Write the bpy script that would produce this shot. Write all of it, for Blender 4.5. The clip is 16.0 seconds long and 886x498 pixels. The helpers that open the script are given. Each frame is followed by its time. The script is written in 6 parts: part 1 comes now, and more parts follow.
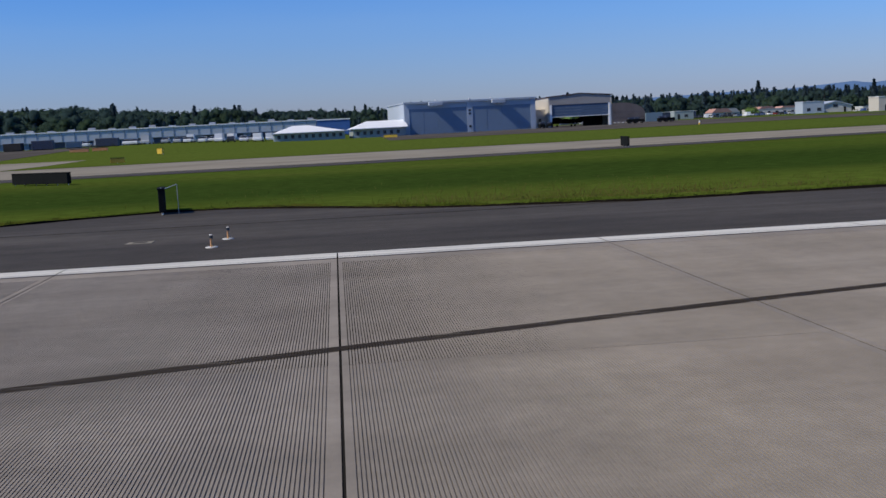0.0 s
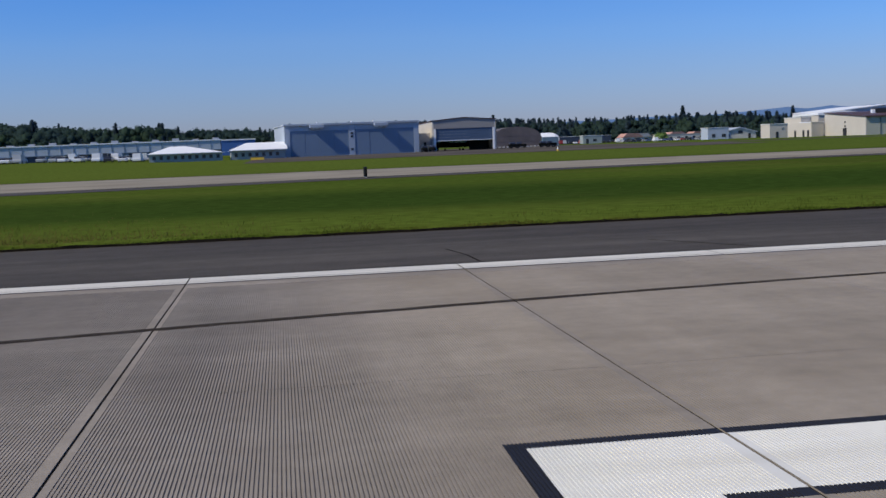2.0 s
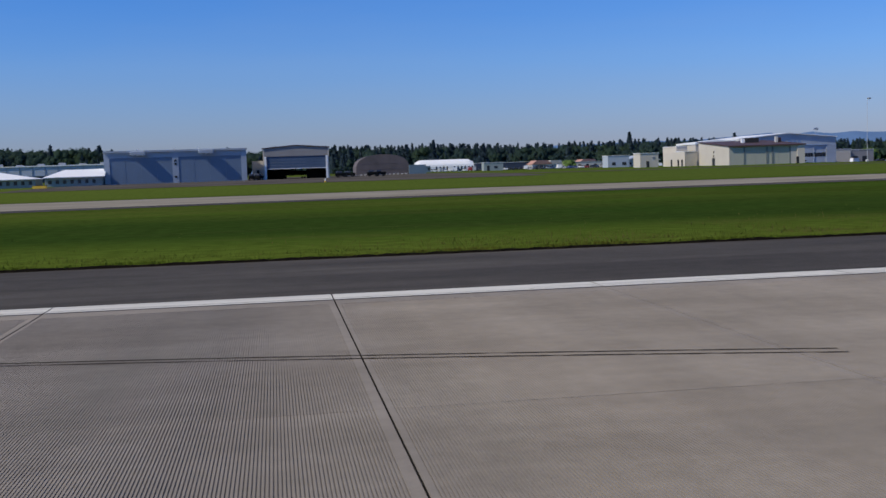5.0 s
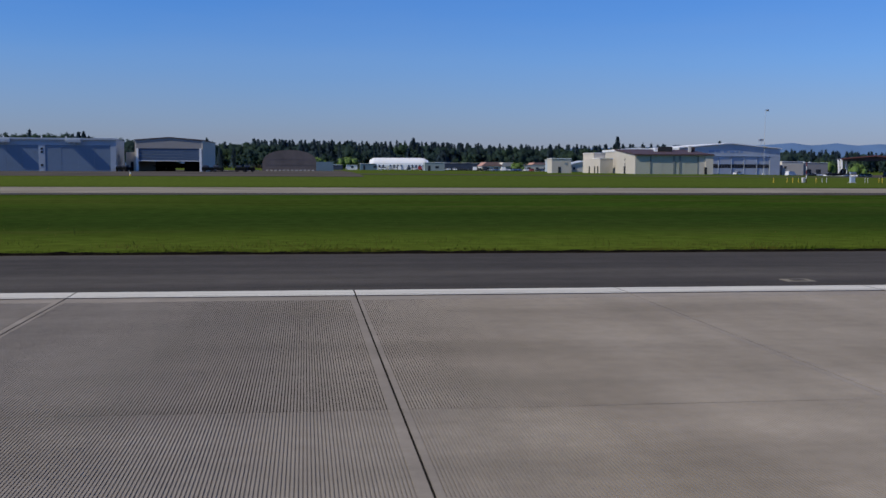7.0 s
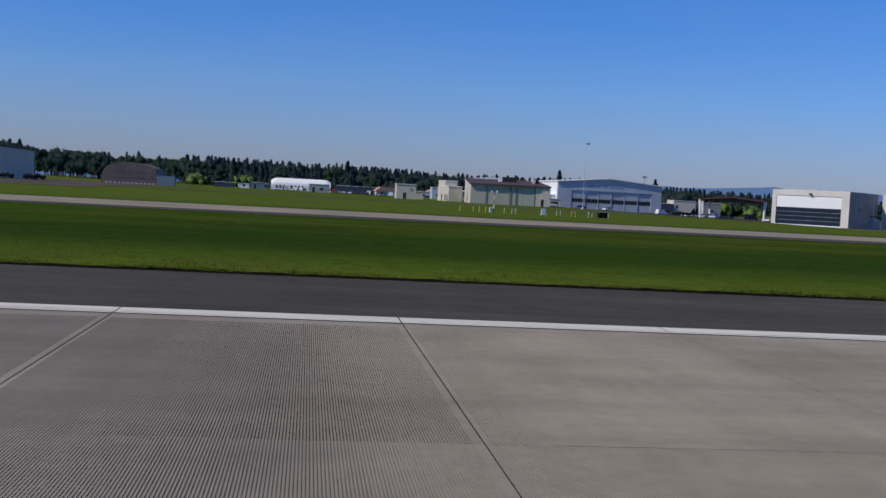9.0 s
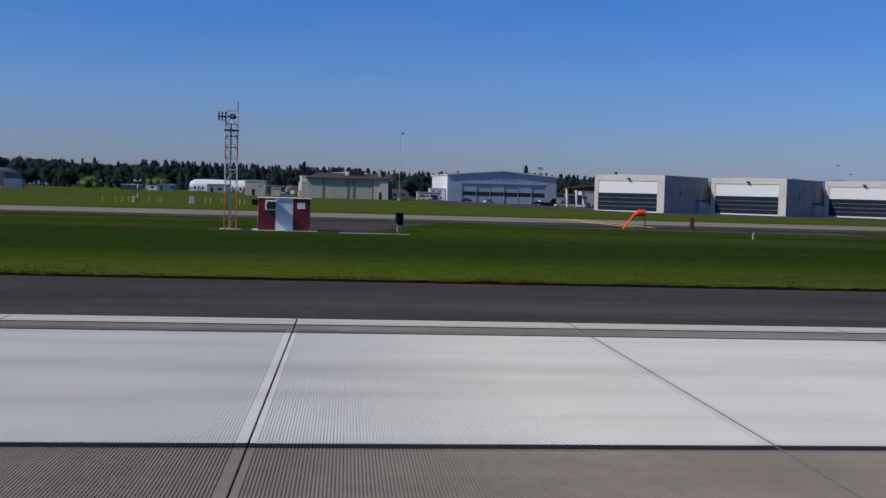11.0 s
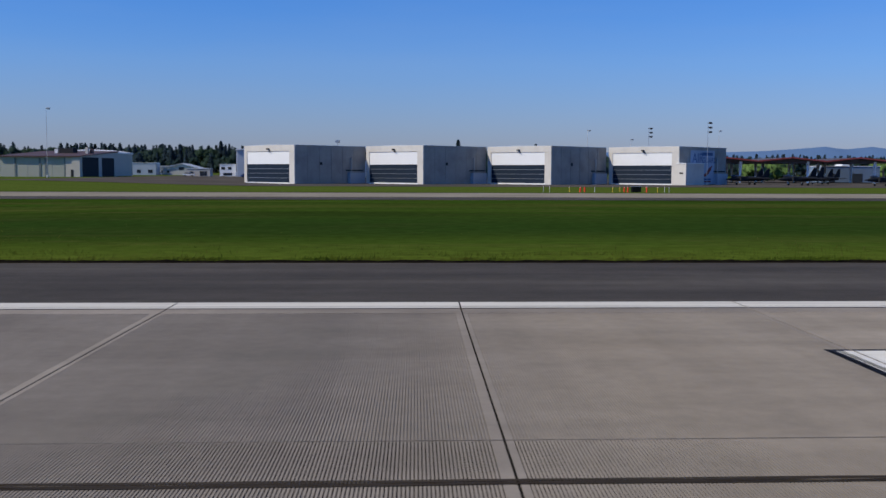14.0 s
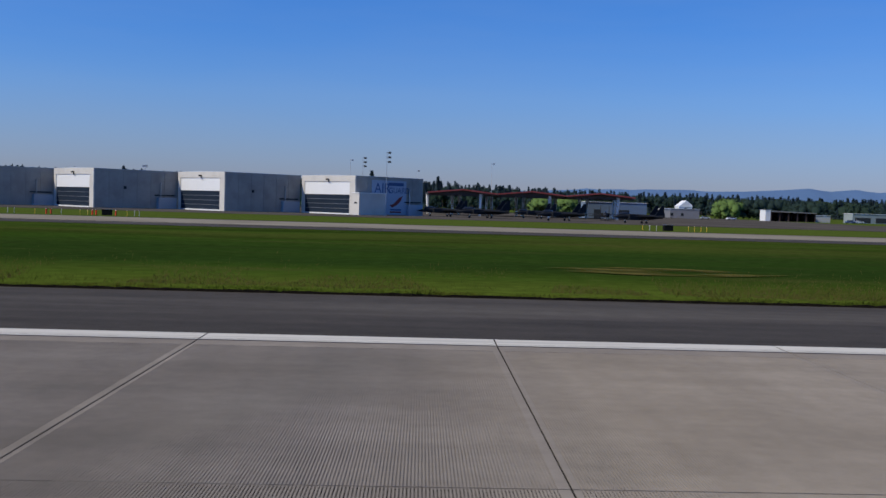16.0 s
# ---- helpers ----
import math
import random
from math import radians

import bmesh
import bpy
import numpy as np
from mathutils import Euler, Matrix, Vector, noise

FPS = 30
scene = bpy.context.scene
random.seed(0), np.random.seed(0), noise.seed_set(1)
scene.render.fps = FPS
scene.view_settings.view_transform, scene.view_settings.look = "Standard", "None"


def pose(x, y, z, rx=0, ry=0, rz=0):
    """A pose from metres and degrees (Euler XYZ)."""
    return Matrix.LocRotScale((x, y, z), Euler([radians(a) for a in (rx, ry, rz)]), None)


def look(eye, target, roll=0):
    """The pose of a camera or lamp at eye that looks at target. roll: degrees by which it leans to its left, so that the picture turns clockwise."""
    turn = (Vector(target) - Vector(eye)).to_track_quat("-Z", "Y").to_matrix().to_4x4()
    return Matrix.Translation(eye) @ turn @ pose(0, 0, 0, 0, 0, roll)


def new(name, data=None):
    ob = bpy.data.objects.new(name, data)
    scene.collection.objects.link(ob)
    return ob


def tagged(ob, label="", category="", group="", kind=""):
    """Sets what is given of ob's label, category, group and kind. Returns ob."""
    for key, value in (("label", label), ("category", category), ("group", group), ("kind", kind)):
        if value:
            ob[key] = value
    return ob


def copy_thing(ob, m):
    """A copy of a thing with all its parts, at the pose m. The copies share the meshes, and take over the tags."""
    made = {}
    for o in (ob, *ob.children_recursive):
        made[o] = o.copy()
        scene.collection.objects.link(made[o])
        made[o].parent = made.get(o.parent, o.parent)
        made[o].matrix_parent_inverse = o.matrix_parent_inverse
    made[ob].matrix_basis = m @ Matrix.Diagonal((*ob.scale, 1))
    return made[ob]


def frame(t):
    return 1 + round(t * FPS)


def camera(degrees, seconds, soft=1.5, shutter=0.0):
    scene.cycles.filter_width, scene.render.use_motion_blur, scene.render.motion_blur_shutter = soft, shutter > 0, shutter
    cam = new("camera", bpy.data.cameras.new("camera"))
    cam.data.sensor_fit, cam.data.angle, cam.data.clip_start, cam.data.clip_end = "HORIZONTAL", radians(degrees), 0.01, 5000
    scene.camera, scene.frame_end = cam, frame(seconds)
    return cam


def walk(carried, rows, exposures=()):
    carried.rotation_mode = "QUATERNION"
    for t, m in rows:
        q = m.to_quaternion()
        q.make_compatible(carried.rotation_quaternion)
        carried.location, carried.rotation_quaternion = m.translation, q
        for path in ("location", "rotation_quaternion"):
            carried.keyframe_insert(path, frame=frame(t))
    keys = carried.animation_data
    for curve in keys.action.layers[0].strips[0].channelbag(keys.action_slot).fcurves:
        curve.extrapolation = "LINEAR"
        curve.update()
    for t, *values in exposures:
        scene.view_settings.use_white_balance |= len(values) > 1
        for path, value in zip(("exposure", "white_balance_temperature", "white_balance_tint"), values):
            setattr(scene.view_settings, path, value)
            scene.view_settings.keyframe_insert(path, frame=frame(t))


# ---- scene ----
cam = camera(45.672, 16.0, shutter=0.009)
# camera: seat window of a rolling aircraft, eye about 2 m over the runway; x runs along the runway, y away from it
PATH = (
    (0, 0.000, -1.063, 1.923, -4.646, -6.546, -2.941),
    (0.5, 2.925, -1.050, 1.926, -5.746, -7.494, -4.353),
    (1, 6.266, -1.036, 1.929, -7.241, -6.309, -1.294),
    (1.5, 10.055, -1.022, 1.933, -7.869, -6.016, -2.943),
    (2, 14.318, -1.007, 1.936, -7.654, -5.589, -2.257),
    (2.5, 19.073, -0.992, 1.939, -8.074, -5.645, -1.300),
    (3, 24.334, -0.975, 1.942, -7.747, -7.022, -2.863),
    (3.5, 30.109, -0.957, 1.945, -7.960, -6.012, -2.701),
    (4, 36.403, -0.938, 1.948, -8.956, -5.185, -3.736),
    (4.5, 43.215, -0.918, 1.951, -8.325, -4.352, -2.079),
    (5, 50.545, -0.896, 1.954, -8.158, -4.362, -1.838),
    (5.5, 58.386, -0.873, 1.957, -7.760, -4.385, -1.263),
    (6, 66.732, -0.848, 1.960, -7.285, -4.414, -0.577),
    (6.5, 75.574, -0.822, 1.963, -6.887, -4.437, -0.002),
    (7, 84.903, -0.793, 1.966, -6.720, -4.447, 0.239),
    (7.5, 94.709, -0.762, 1.969, -7.136, -3.643, 1.061),
    (8, 104.985, -0.730, 1.973, -6.871, -2.567, 1.809),
    (8.5, 115.723, -0.695, 1.976, -6.688, -2.381, 2.097),
    (9, 126.915, -0.657, 1.979, -7.139, -2.913, 2.999),
    (9.5, 138.560, -0.617, 1.982, -6.939, -2.916, 2.831),
    (10, 150.654, -0.575, 1.985, -6.463, -2.924, 2.429),
    (10.5, 163.202, -0.530, 1.988, -5.895, -2.933, 1.950),
    (11, 176.210, -0.482, 1.991, -5.419, -2.940, 1.548),
    (11.5, 189.688, -0.431, 1.994, -5.219, -2.943, 1.380),
    (12, 203.653, -0.377, 1.997, -5.366, -1.018, 3.432),
    (12.5, 218.128, -0.320, 2.000, -4.468, -1.069, 3.087),
    (13, 233.165, -0.260, 2.003, -2.530, -2.851, 0.822),
    (13.5, 248.711, -0.196, 2.006, -3.489, -3.551, 1.577),
    (14, 264.591, -0.129, 2.009, -2.686, -4.203, 0.211),
    (14.5, 280.912, -0.058, 2.013, -3.671, -3.257, 0.635),
    (15, 297.739, 0.017, 2.016, -4.032, -2.757, 1.470),
    (15.5, 315.025, 0.095, 2.019, -3.847, -1.347, 3.321),
    (16, 332.714, 0.178, 2.022, -2.529, -2.423, 1.644),
)
walk(cam, [(t, pose(x, y, z, 90 + pitch, 0, yaw) @ pose(0, 0, 0, 0, 0, roll)) for t, x, y, z, yaw, pitch, roll in PATH],
     [(0.0, 0.05), (4.5, 0.0), (7.0, -0.1), (9.0, -0.12), (11.5, -0.38), (12.0, -0.42), (12.5, -0.32), (13.0, -0.2), (14.0, 0.0), (16.0, -0.05)])

# ---- light ----
SUN_AZ, SUN_EL = radians(106), radians(44)      # azimuth from +y towards -x
sun_way = Vector((-math.sin(SUN_AZ) * math.cos(SUN_EL), math.cos(SUN_AZ) * math.cos(SUN_EL), math.sin(SUN_EL)))
world = bpy.data.worlds.new("sky")
scene.world = world
world.use_nodes = True
wn = world.node_tree.nodes
sky = wn.new("ShaderNodeTexSky")
sky.sky_type = "NISHITA"
sky.sun_disc = False
sky.sun_elevation, sky.sun_rotation = SUN_EL, -SUN_AZ
sky.altitude, sky.air_density, sky.dust_density, sky.ozone_density = 50, 1.4, 0.3, 1.8
wn["Background"].inputs["Strength"].default_value = 0.080
wl = world.node_tree.links
# the tint of the air: milky blue over the horizon, deeper towards the zenith
place, apart, tone, deep = (wn.new(k) for k in ("ShaderNodeTexCoord", "ShaderNodeSeparateXYZ", "ShaderNodeValToRGB", "ShaderNodeMix"))
wl.new(place.outputs["Generated"], apart.inputs[0])
wl.new(apart.outputs["Z"], tone.inputs["Fac"])
while len(tone.color_ramp.elements) < 4:
    tone.color_ramp.elements.new(0.5)
for e, (at, color) in zip(tone.color_ramp.elements, ((0.0, (0.262, 0.342, 0.735)), (0.10, (0.292, 0.412, 0.815)), (0.26, (0.280, 0.405, 0.770)), (0.62, (0.190, 0.265, 0.470)))):
    e.position, e.color = at, (*color, 1)
deep.data_type, deep.blend_type = "RGBA", "MULTIPLY"
deep.inputs["Factor"].default_value = 1.0
wl.new(sky.outputs["Color"], deep.inputs["A"])
wl.new(tone.outputs["Color"], deep.inputs["B"])
# thin high cloud, drawn out in long soft bands
drawn, veil, share, cloud = (wn.new(k) for k in ("ShaderNodeMapping", "ShaderNodeTexNoise", "ShaderNodeMapRange", "ShaderNodeMix"))
drawn.inputs["Rotation"].default_value = (0, radians(-9), 0)
drawn.inputs["Scale"].default_value = (1.6, 1.6, 11.0)
veil.inputs["Scale"].default_value, veil.inputs["Detail"].default_value, veil.inputs["Roughness"].default_value = 1.3, 5, 0.55
share.inputs["From Min"].default_value, share.inputs["From Max"].default_value, share.inputs["To Max"].default_value = 0.42, 0.75, 0.16
cloud.data_type = "RGBA"
cloud.inputs["B"].default_value = (3.3, 4.6, 7.2, 1)
wl.new(place.outputs["Generated"], drawn.inputs["Vector"])
wl.new(drawn.outputs["Vector"], veil.inputs["Vector"])
wl.new(veil.outputs["Fac"], share.inputs["Value"])
wl.new(share.outputs["Result"], cloud.inputs["Factor"])
rich = wn.new("ShaderNodeHueSaturation")
rich.inputs["Saturation"].default_value = 1.15
rich.inputs["Value"].default_value = 2.0
wl.new(deep.outputs["Result"], rich.inputs["Color"])
wl.new(rich.outputs["Color"], cloud.inputs["A"])
wl.new(cloud.outputs["Result"], wn["Background"].inputs["Color"])
sun = new("sun", bpy.data.lights.new("sun", "SUN"))
sun.data.energy, sun.data.angle, sun.data.color = 3.65, radians(0.53), (1.0, 0.93, 0.80)
sun.matrix_world = look(sun_way * 300, (0, 0, 0))


# ---- materials ----
def mat(name, color, rough=0.7, metal=0.0, vary=0.25, size=2.0, fine=30.0, bump=0.0, tint=None, tint_size=0.3, spread=0.0, stretch=None, gloss=0.5):
    """A surface with variation at two scales; tint: a second colour in large patches."""
    m = bpy.data.materials.new(name)
    m.use_nodes = True
    n, l = m.node_tree.nodes, m.node_tree.links
    b = n["Principled BSDF"]
    b.inputs["Roughness"].default_value, b.inputs["Metallic"].default_value = rough, metal
    b.inputs["Specular IOR Level"].default_value = gloss
    geo = n.new("ShaderNodeNewGeometry")
    big, small = n.new("ShaderNodeTexNoise"), n.new("ShaderNodeTexNoise")
    for tex, s in ((big, 1 / size), (small, fine)):
        tex.inputs["Scale"].default_value, tex.inputs["Detail"].default_value = s, 6
        l.new(geo.outputs["Position"], tex.inputs["Vector"])
    mix = n.new("ShaderNodeMix")
    mix.data_type = "RGBA"
    mix.inputs["A"].default_value = (*[c * (1 - vary) for c in color], 1)
    mix.inputs["B"].default_value = (*[min(1, c * (1 + vary)) for c in color], 1)
    both = n.new("ShaderNodeMath")
    both.operation = "MULTIPLY_ADD"
    l.new(small.outputs["Fac"], both.inputs[0])
    both.inputs[1].default_value = 0.5
    sub = n.new("ShaderNodeMath")
    sub.operation = "MULTIPLY_ADD"
    l.new(big.outputs["Fac"], sub.inputs[0])
    sub.inputs[1].default_value, sub.inputs[2].default_value = 1.0, -0.25
    l.new(sub.outputs[0], both.inputs[2])
    l.new(both.outputs[0], mix.inputs["Factor"])
    out = mix.outputs["Result"]
    if spread:
        info = n.new("ShaderNodeObjectInfo")
        hsv = n.new("ShaderNodeHueSaturation")
        val = n.new("ShaderNodeMapRange")
        val.inputs["To Min"].default_value, val.inputs["To Max"].default_value = 1 - spread, 1 + spread
        l.new(info.outputs["Random"], val.inputs["Value"])
        l.new(val.outputs["Result"], hsv.inputs["Value"])
        l.new(out, hsv.inputs["Color"])
        out = hsv.outputs["Color"]
    if tint:
        wide = n.new("ShaderNodeTexNoise")
        wide.inputs["Scale"].default_value, wide.inputs["Detail"].default_value = tint_size, 5
        l.new(geo.outputs["Position"], wide.inputs["Vector"])
        if stretch:
            longer = n.new("ShaderNodeVectorMath")
            longer.operation = "MULTIPLY"
            longer.inputs[1].default_value = stretch
            l.new(geo.outputs["Position"], longer.inputs[0])
            l.new(longer.outputs[0], wide.inputs["Vector"])
        ramp = n.new("ShaderNodeMapRange")
        ramp.inputs["From Min"].default_value, ramp.inputs["From Max"].default_value = 0.45, 0.68
        l.new(wide.outputs["Fac"], ramp.inputs["Value"])
        over = n.new("ShaderNodeMix")
        over.data_type = "RGBA"
        l.new(ramp.outputs["Result"], over.inputs["Factor"])
        l.new(out, over.inputs["A"])
        over.inputs["B"].default_value = (*tint, 1)
        out = over.outputs["Result"]
    l.new(out, b.inputs["Base Color"])
    if bump:
        bp = n.new("ShaderNodeBump")
        bp.inputs["Strength"].default_value, bp.inputs["Distance"].default_value = bump, 0.02
        l.new(small.outputs["Fac"], bp.inputs["Height"])
        l.new(bp.outputs["Normal"], b.inputs["Normal"])
    return m


GROOVE, MARGIN, DEEP = 0.027, 0.070, 0.0068

M = {}
M["slab"] = mat("runway_concrete", (0.274, 0.236, 0.190), 0.85, vary=0.18, size=1.6, fine=25, bump=0.25, tint=(0.230, 0.196, 0.155), tint_size=0.35, spread=0.06, gloss=0.12)
M["concrete"] = mat("old_concrete", (0.268, 0.240, 0.192), 0.95, vary=0.2, size=6, fine=3, bump=0.2, tint=(0.215, 0.190, 0.150), tint_size=0.12, gloss=0.0)
M["filler"] = mat("joint_filler", (0.022, 0.020, 0.018), 1.0, vary=0.2, gloss=0.0)
M["asphalt"] = mat("asphalt", (0.060, 0.0525, 0.0445), 0.9, vary=0.28, size=2.5, fine=40, bump=0.4, tint=(0.092, 0.081, 0.068), tint_size=0.14, stretch=(0.35, 2.2, 1.0), gloss=0.08)
M["apron"] = mat("apron_asphalt", (0.082, 0.074, 0.066), 0.95, vary=0.2, size=8, fine=4, tint=(0.115, 0.102, 0.090), tint_size=0.06, gloss=0.0)
M["paint"] = mat("runway_paint", (0.74, 0.72, 0.645), 0.6, vary=0.08, size=1.2, fine=20, tint=(0.63, 0.605, 0.53), tint_size=0.5, stretch=(0.3, 2.0, 1.0), gloss=0.15)
M["border"] = mat("black_paint", (0.018, 0.018, 0.022), 0.7, vary=0.2, size=1, gloss=0.2)
M["rubber"] = mat("rubber_mark", (0.042, 0.034, 0.027), 0.95, vary=0.3, size=1, gloss=0.03)

M["blade"] = mat("grass_blade", (0.070, 0.108, 0.014), 0.9, vary=0.3, size=0.8, fine=6, tint=(0.12, 0.105, 0.025), tint_size=0.25, gloss=0.0)
M["drygrass"] = mat("dry_grass", (0.31, 0.245, 0.115), 0.95, vary=0.35, size=1.0, fine=9, bump=0.5, tint=(0.12, 0.105, 0.035), tint_size=0.7, gloss=0.0)
M["gravel"] = mat("gravel", (0.122, 0.100, 0.074), 0.95, vary=0.4, size=0.6, fine=9, bump=0.7, tint=(0.068, 0.058, 0.043), tint_size=0.5, gloss=0.0)
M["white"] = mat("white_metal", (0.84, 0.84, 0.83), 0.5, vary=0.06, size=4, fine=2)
M["beige"] = mat("beige_wall", (0.56, 0.51, 0.43), 0.75, vary=0.08, size=4, fine=2)
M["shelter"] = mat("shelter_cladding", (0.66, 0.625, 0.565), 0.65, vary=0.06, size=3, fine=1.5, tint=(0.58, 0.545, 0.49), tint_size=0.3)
# the front's cladding again, with the right side's shade put into a darker tone
M["sheltershade"] = mat("shaded_side_cladding", (0.39, 0.375, 0.34), 0.8, vary=0.14, size=2.5, fine=1.5, tint=(0.32, 0.305, 0.275), tint_size=0.35, gloss=0.05)
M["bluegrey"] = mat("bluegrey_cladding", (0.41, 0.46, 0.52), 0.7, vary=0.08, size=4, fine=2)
M["bluedoor"] = mat("blue_door", (0.17, 0.235, 0.32), 0.7, vary=0.1, size=5, fine=2)
M["deepdoor"] = mat("deep_blue_door", (0.075, 0.115, 0.185), 0.55, vary=0.12, size=5, fine=2)
M["warmgrey"] = mat("warm_grey_cladding", (0.29, 0.275, 0.265), 0.65, vary=0.1, size=4, fine=2)
M["letter"] = mat("faded_blue_letters", (0.22, 0.31, 0.48), 0.6, vary=0.1)
M["greydoor"] = mat("grey_door", (0.40, 0.40, 0.325), 0.6, vary=0.1, size=3, fine=2)
M["darkdoor"] = mat("dark_door_panel", (0.020, 0.031, 0.050), 0.8, vary=0.2, size=3, gloss=0.06)
M["dark"] = mat("dark_interior", (0.02, 0.021, 0.024), 0.9, vary=0.2)
M["glass"] = mat("window_glass", (0.03, 0.035, 0.045), 0.12, vary=0.2)
M["brown"] = mat("brown_roof", (0.075, 0.042, 0.04), 0.7, vary=0.15, size=3)
M["red"] = mat("red_paint", (0.26, 0.026, 0.020), 0.6, vary=0.2, size=1, tint=(0.19, 0.022, 0.018), tint_size=1.5)
M["fascia"] = mat("red_fascia", (0.32, 0.06, 0.055), 0.6, vary=0.15, size=3)
M["hangarfront"] = mat("pale_blue_cladding", (0.47, 0.51, 0.56), 0.7, vary=0.08, size=4, fine=2, tint=(0.41, 0.45, 0.50), tint_size=0.15, gloss=0.2)
M["orange"] = mat("orange_fabric", (0.92, 0.055, 0.02), 0.7, vary=0.1, size=0.6)
M["yellow"] = mat("yellow_paint", (0.82, 0.52, 0.05), 0.6, vary=0.15, size=1)
M["steel"] = mat("galvanised_steel", (0.42, 0.43, 0.44), 0.45, 0.7, vary=0.15, size=1)
M["pale"] = mat("pale_column", (0.55, 0.53, 0.48), 0.7, vary=0.1, size=2)
M["jet"] = mat("jet_grey", (0.021, 0.023, 0.027), 0.75, vary=0.2, size=2, fine=3, gloss=0.15)
M["tyre"] = mat("tyre", (0.02, 0.02, 0.02), 0.8, vary=0.2)
M["quonset"] = mat("weathered_arch_cladding", (0.135, 0.113, 0.108), 0.75, vary=0.2, size=1.5, fine=1.2, tint=(0.10, 0.085, 0.08), tint_size=0.3)
# the blue of distance haze is put into both woodland colours
M["conifer"] = mat("hazy_needles", (0.080, 0.124, 0.152), 0.9, vary=0.2, size=14, fine=0.4, gloss=0.0)
M["leaf"] = mat("hazy_leaves", (0.068, 0.112, 0.108), 0.9, vary=0.2, size=14, fine=0.4, tint=(0.082, 0.132, 0.075), tint_size=0.02, gloss=0.0)
M["bark"] = mat("bark", (0.09, 0.07, 0.05), 0.9, vary=0.3, size=0.5)
# forest colour shifted to blue for the haze in between
M["hill"] = mat("hazy_hill_forest", (0.11, 0.19, 0.33), 0.95, vary=0.12, size=120, fine=0.02, gloss=0)
M["blue"] = mat("blue_paint", (0.05, 0.13, 0.36), 0.5, vary=0.1, size=1)
M["signblue"] = mat("mural_blue", (0.38, 0.46, 0.57), 0.6, vary=0.08, size=3)
M["muralblue"] = mat("mural_letter_blue", (0.045, 0.10, 0.25), 0.6, vary=0.1, size=1)
M["tile"] = mat("tile_roof", (0.44, 0.24, 0.185), 0.8, vary=0.15, size=2)


def turf():
    """Mown grass: long mowing bands, patches, a lighter strip by the pavement, dry spots."""
    m = mat("grass", (0.029, 0.060, 0.008), 0.95, vary=0.35, size=3, fine=6, bump=0.5, tint=(0.040, 0.074, 0.009), tint_size=0.16, stretch=(0.22, 1.0, 1.0), gloss=0.0)
    n, l = m.node_tree.nodes, m.node_tree.links
    b = n["Principled BSDF"]
    out = b.inputs["Base Color"].links[0].from_socket
    geo = n.new("ShaderNodeNewGeometry")
    for stretch, low, high, color, top in (((0.016, 0.09, 1), 0.44, 0.66, (0.058, 0.072, 0.014), 0.75), ((0.045, 0.13, 1.4), 0.47, 0.66, (0.022, 0.036, 0.006), 0.7),
                                           ((0.10, 0.40, 1), 0.54, 0.72, (0.078, 0.068, 0.022), 0.5), ((0.5, 1.2, 1), 0.64, 0.74, (0.09, 0.08, 0.028), 0.45)):
        mul, tex, ramp, over = n.new("ShaderNodeVectorMath"), n.new("ShaderNodeTexNoise"), n.new("ShaderNodeMapRange"), n.new("ShaderNodeMix")
        mul.operation, over.data_type = "MULTIPLY", "RGBA"
        mul.inputs[1].default_value = stretch
        tex.inputs["Scale"].default_value, tex.inputs["Detail"].default_value = 1.0, 3
        ramp.inputs["From Min"].default_value, ramp.inputs["From Max"].default_value, ramp.inputs["To Max"].default_value = low, high, top
        over.inputs["B"].default_value = (*color, 1)
        l.new(geo.outputs["Position"], mul.inputs[0])
        l.new(mul.outputs[0], tex.inputs["Vector"])
        l.new(tex.outputs["Fac"], ramp.inputs["Value"])
        l.new(ramp.outputs["Result"], over.inputs["Factor"])
        l.new(out, over.inputs["A"])
        out = over.outputs["Result"]
    # the strip next to the shoulder is mown shorter and yellower
    split, edge, over = n.new("ShaderNodeSeparateXYZ"), n.new("ShaderNodeMapRange"), n.new("ShaderNodeMix")
    over.data_type = "RGBA"
    edge.inputs["From Min"].default_value, edge.inputs["From Max"].default_value = 36.0, 26.0
    edge.inputs["To Min"].default_value, edge.inputs["To Max"].default_value = 0.0, 0.6
    over.inputs["B"].default_value = (0.058, 0.094, 0.012, 1)
    l.new(geo.outputs["Position"], split.inputs[0])
    l.new(split.outputs["Y"], edge.inputs["Value"])
    l.new(edge.outputs["Result"], over.inputs["Factor"])
    l.new(out, over.inputs["A"])
    rim, last = n.new("ShaderNodeMapRange"), n.new("ShaderNodeMix")
    last.data_type = "RGBA"
    rim.inputs["From Min"].default_value, rim.inputs["From Max"].default_value = 30.0, 23.4
    rim.inputs["To Min"].default_value, rim.inputs["To Max"].default_value = 0.0, 0.65
    last.inputs["B"].default_value = (0.096, 0.126, 0.017, 1)
    l.new(split.outputs["Y"], rim.inputs["Value"])
    l.new(rim.outputs["Result"], last.inputs["Factor"])
    l.new(over.outputs["Result"], last.inputs["A"])
    # tufts a hand's width across
    tuft, shade, thick = n.new("ShaderNodeTexNoise"), n.new("ShaderNodeMapRange"), n.new("ShaderNodeHueSaturation")
    tuft.inputs["Scale"].default_value, tuft.inputs["Detail"].default_value = 1.6, 6
    shade.inputs["From Min"].default_value, shade.inputs["From Max"].default_value = 0.3, 0.7
    shade.inputs["To Min"].default_value, shade.inputs["To Max"].default_value = 0.80, 1.20
    l.new(geo.outputs["Position"], tuft.inputs["Vector"])
    l.new(tuft.outputs["Fac"], shade.inputs["Value"])
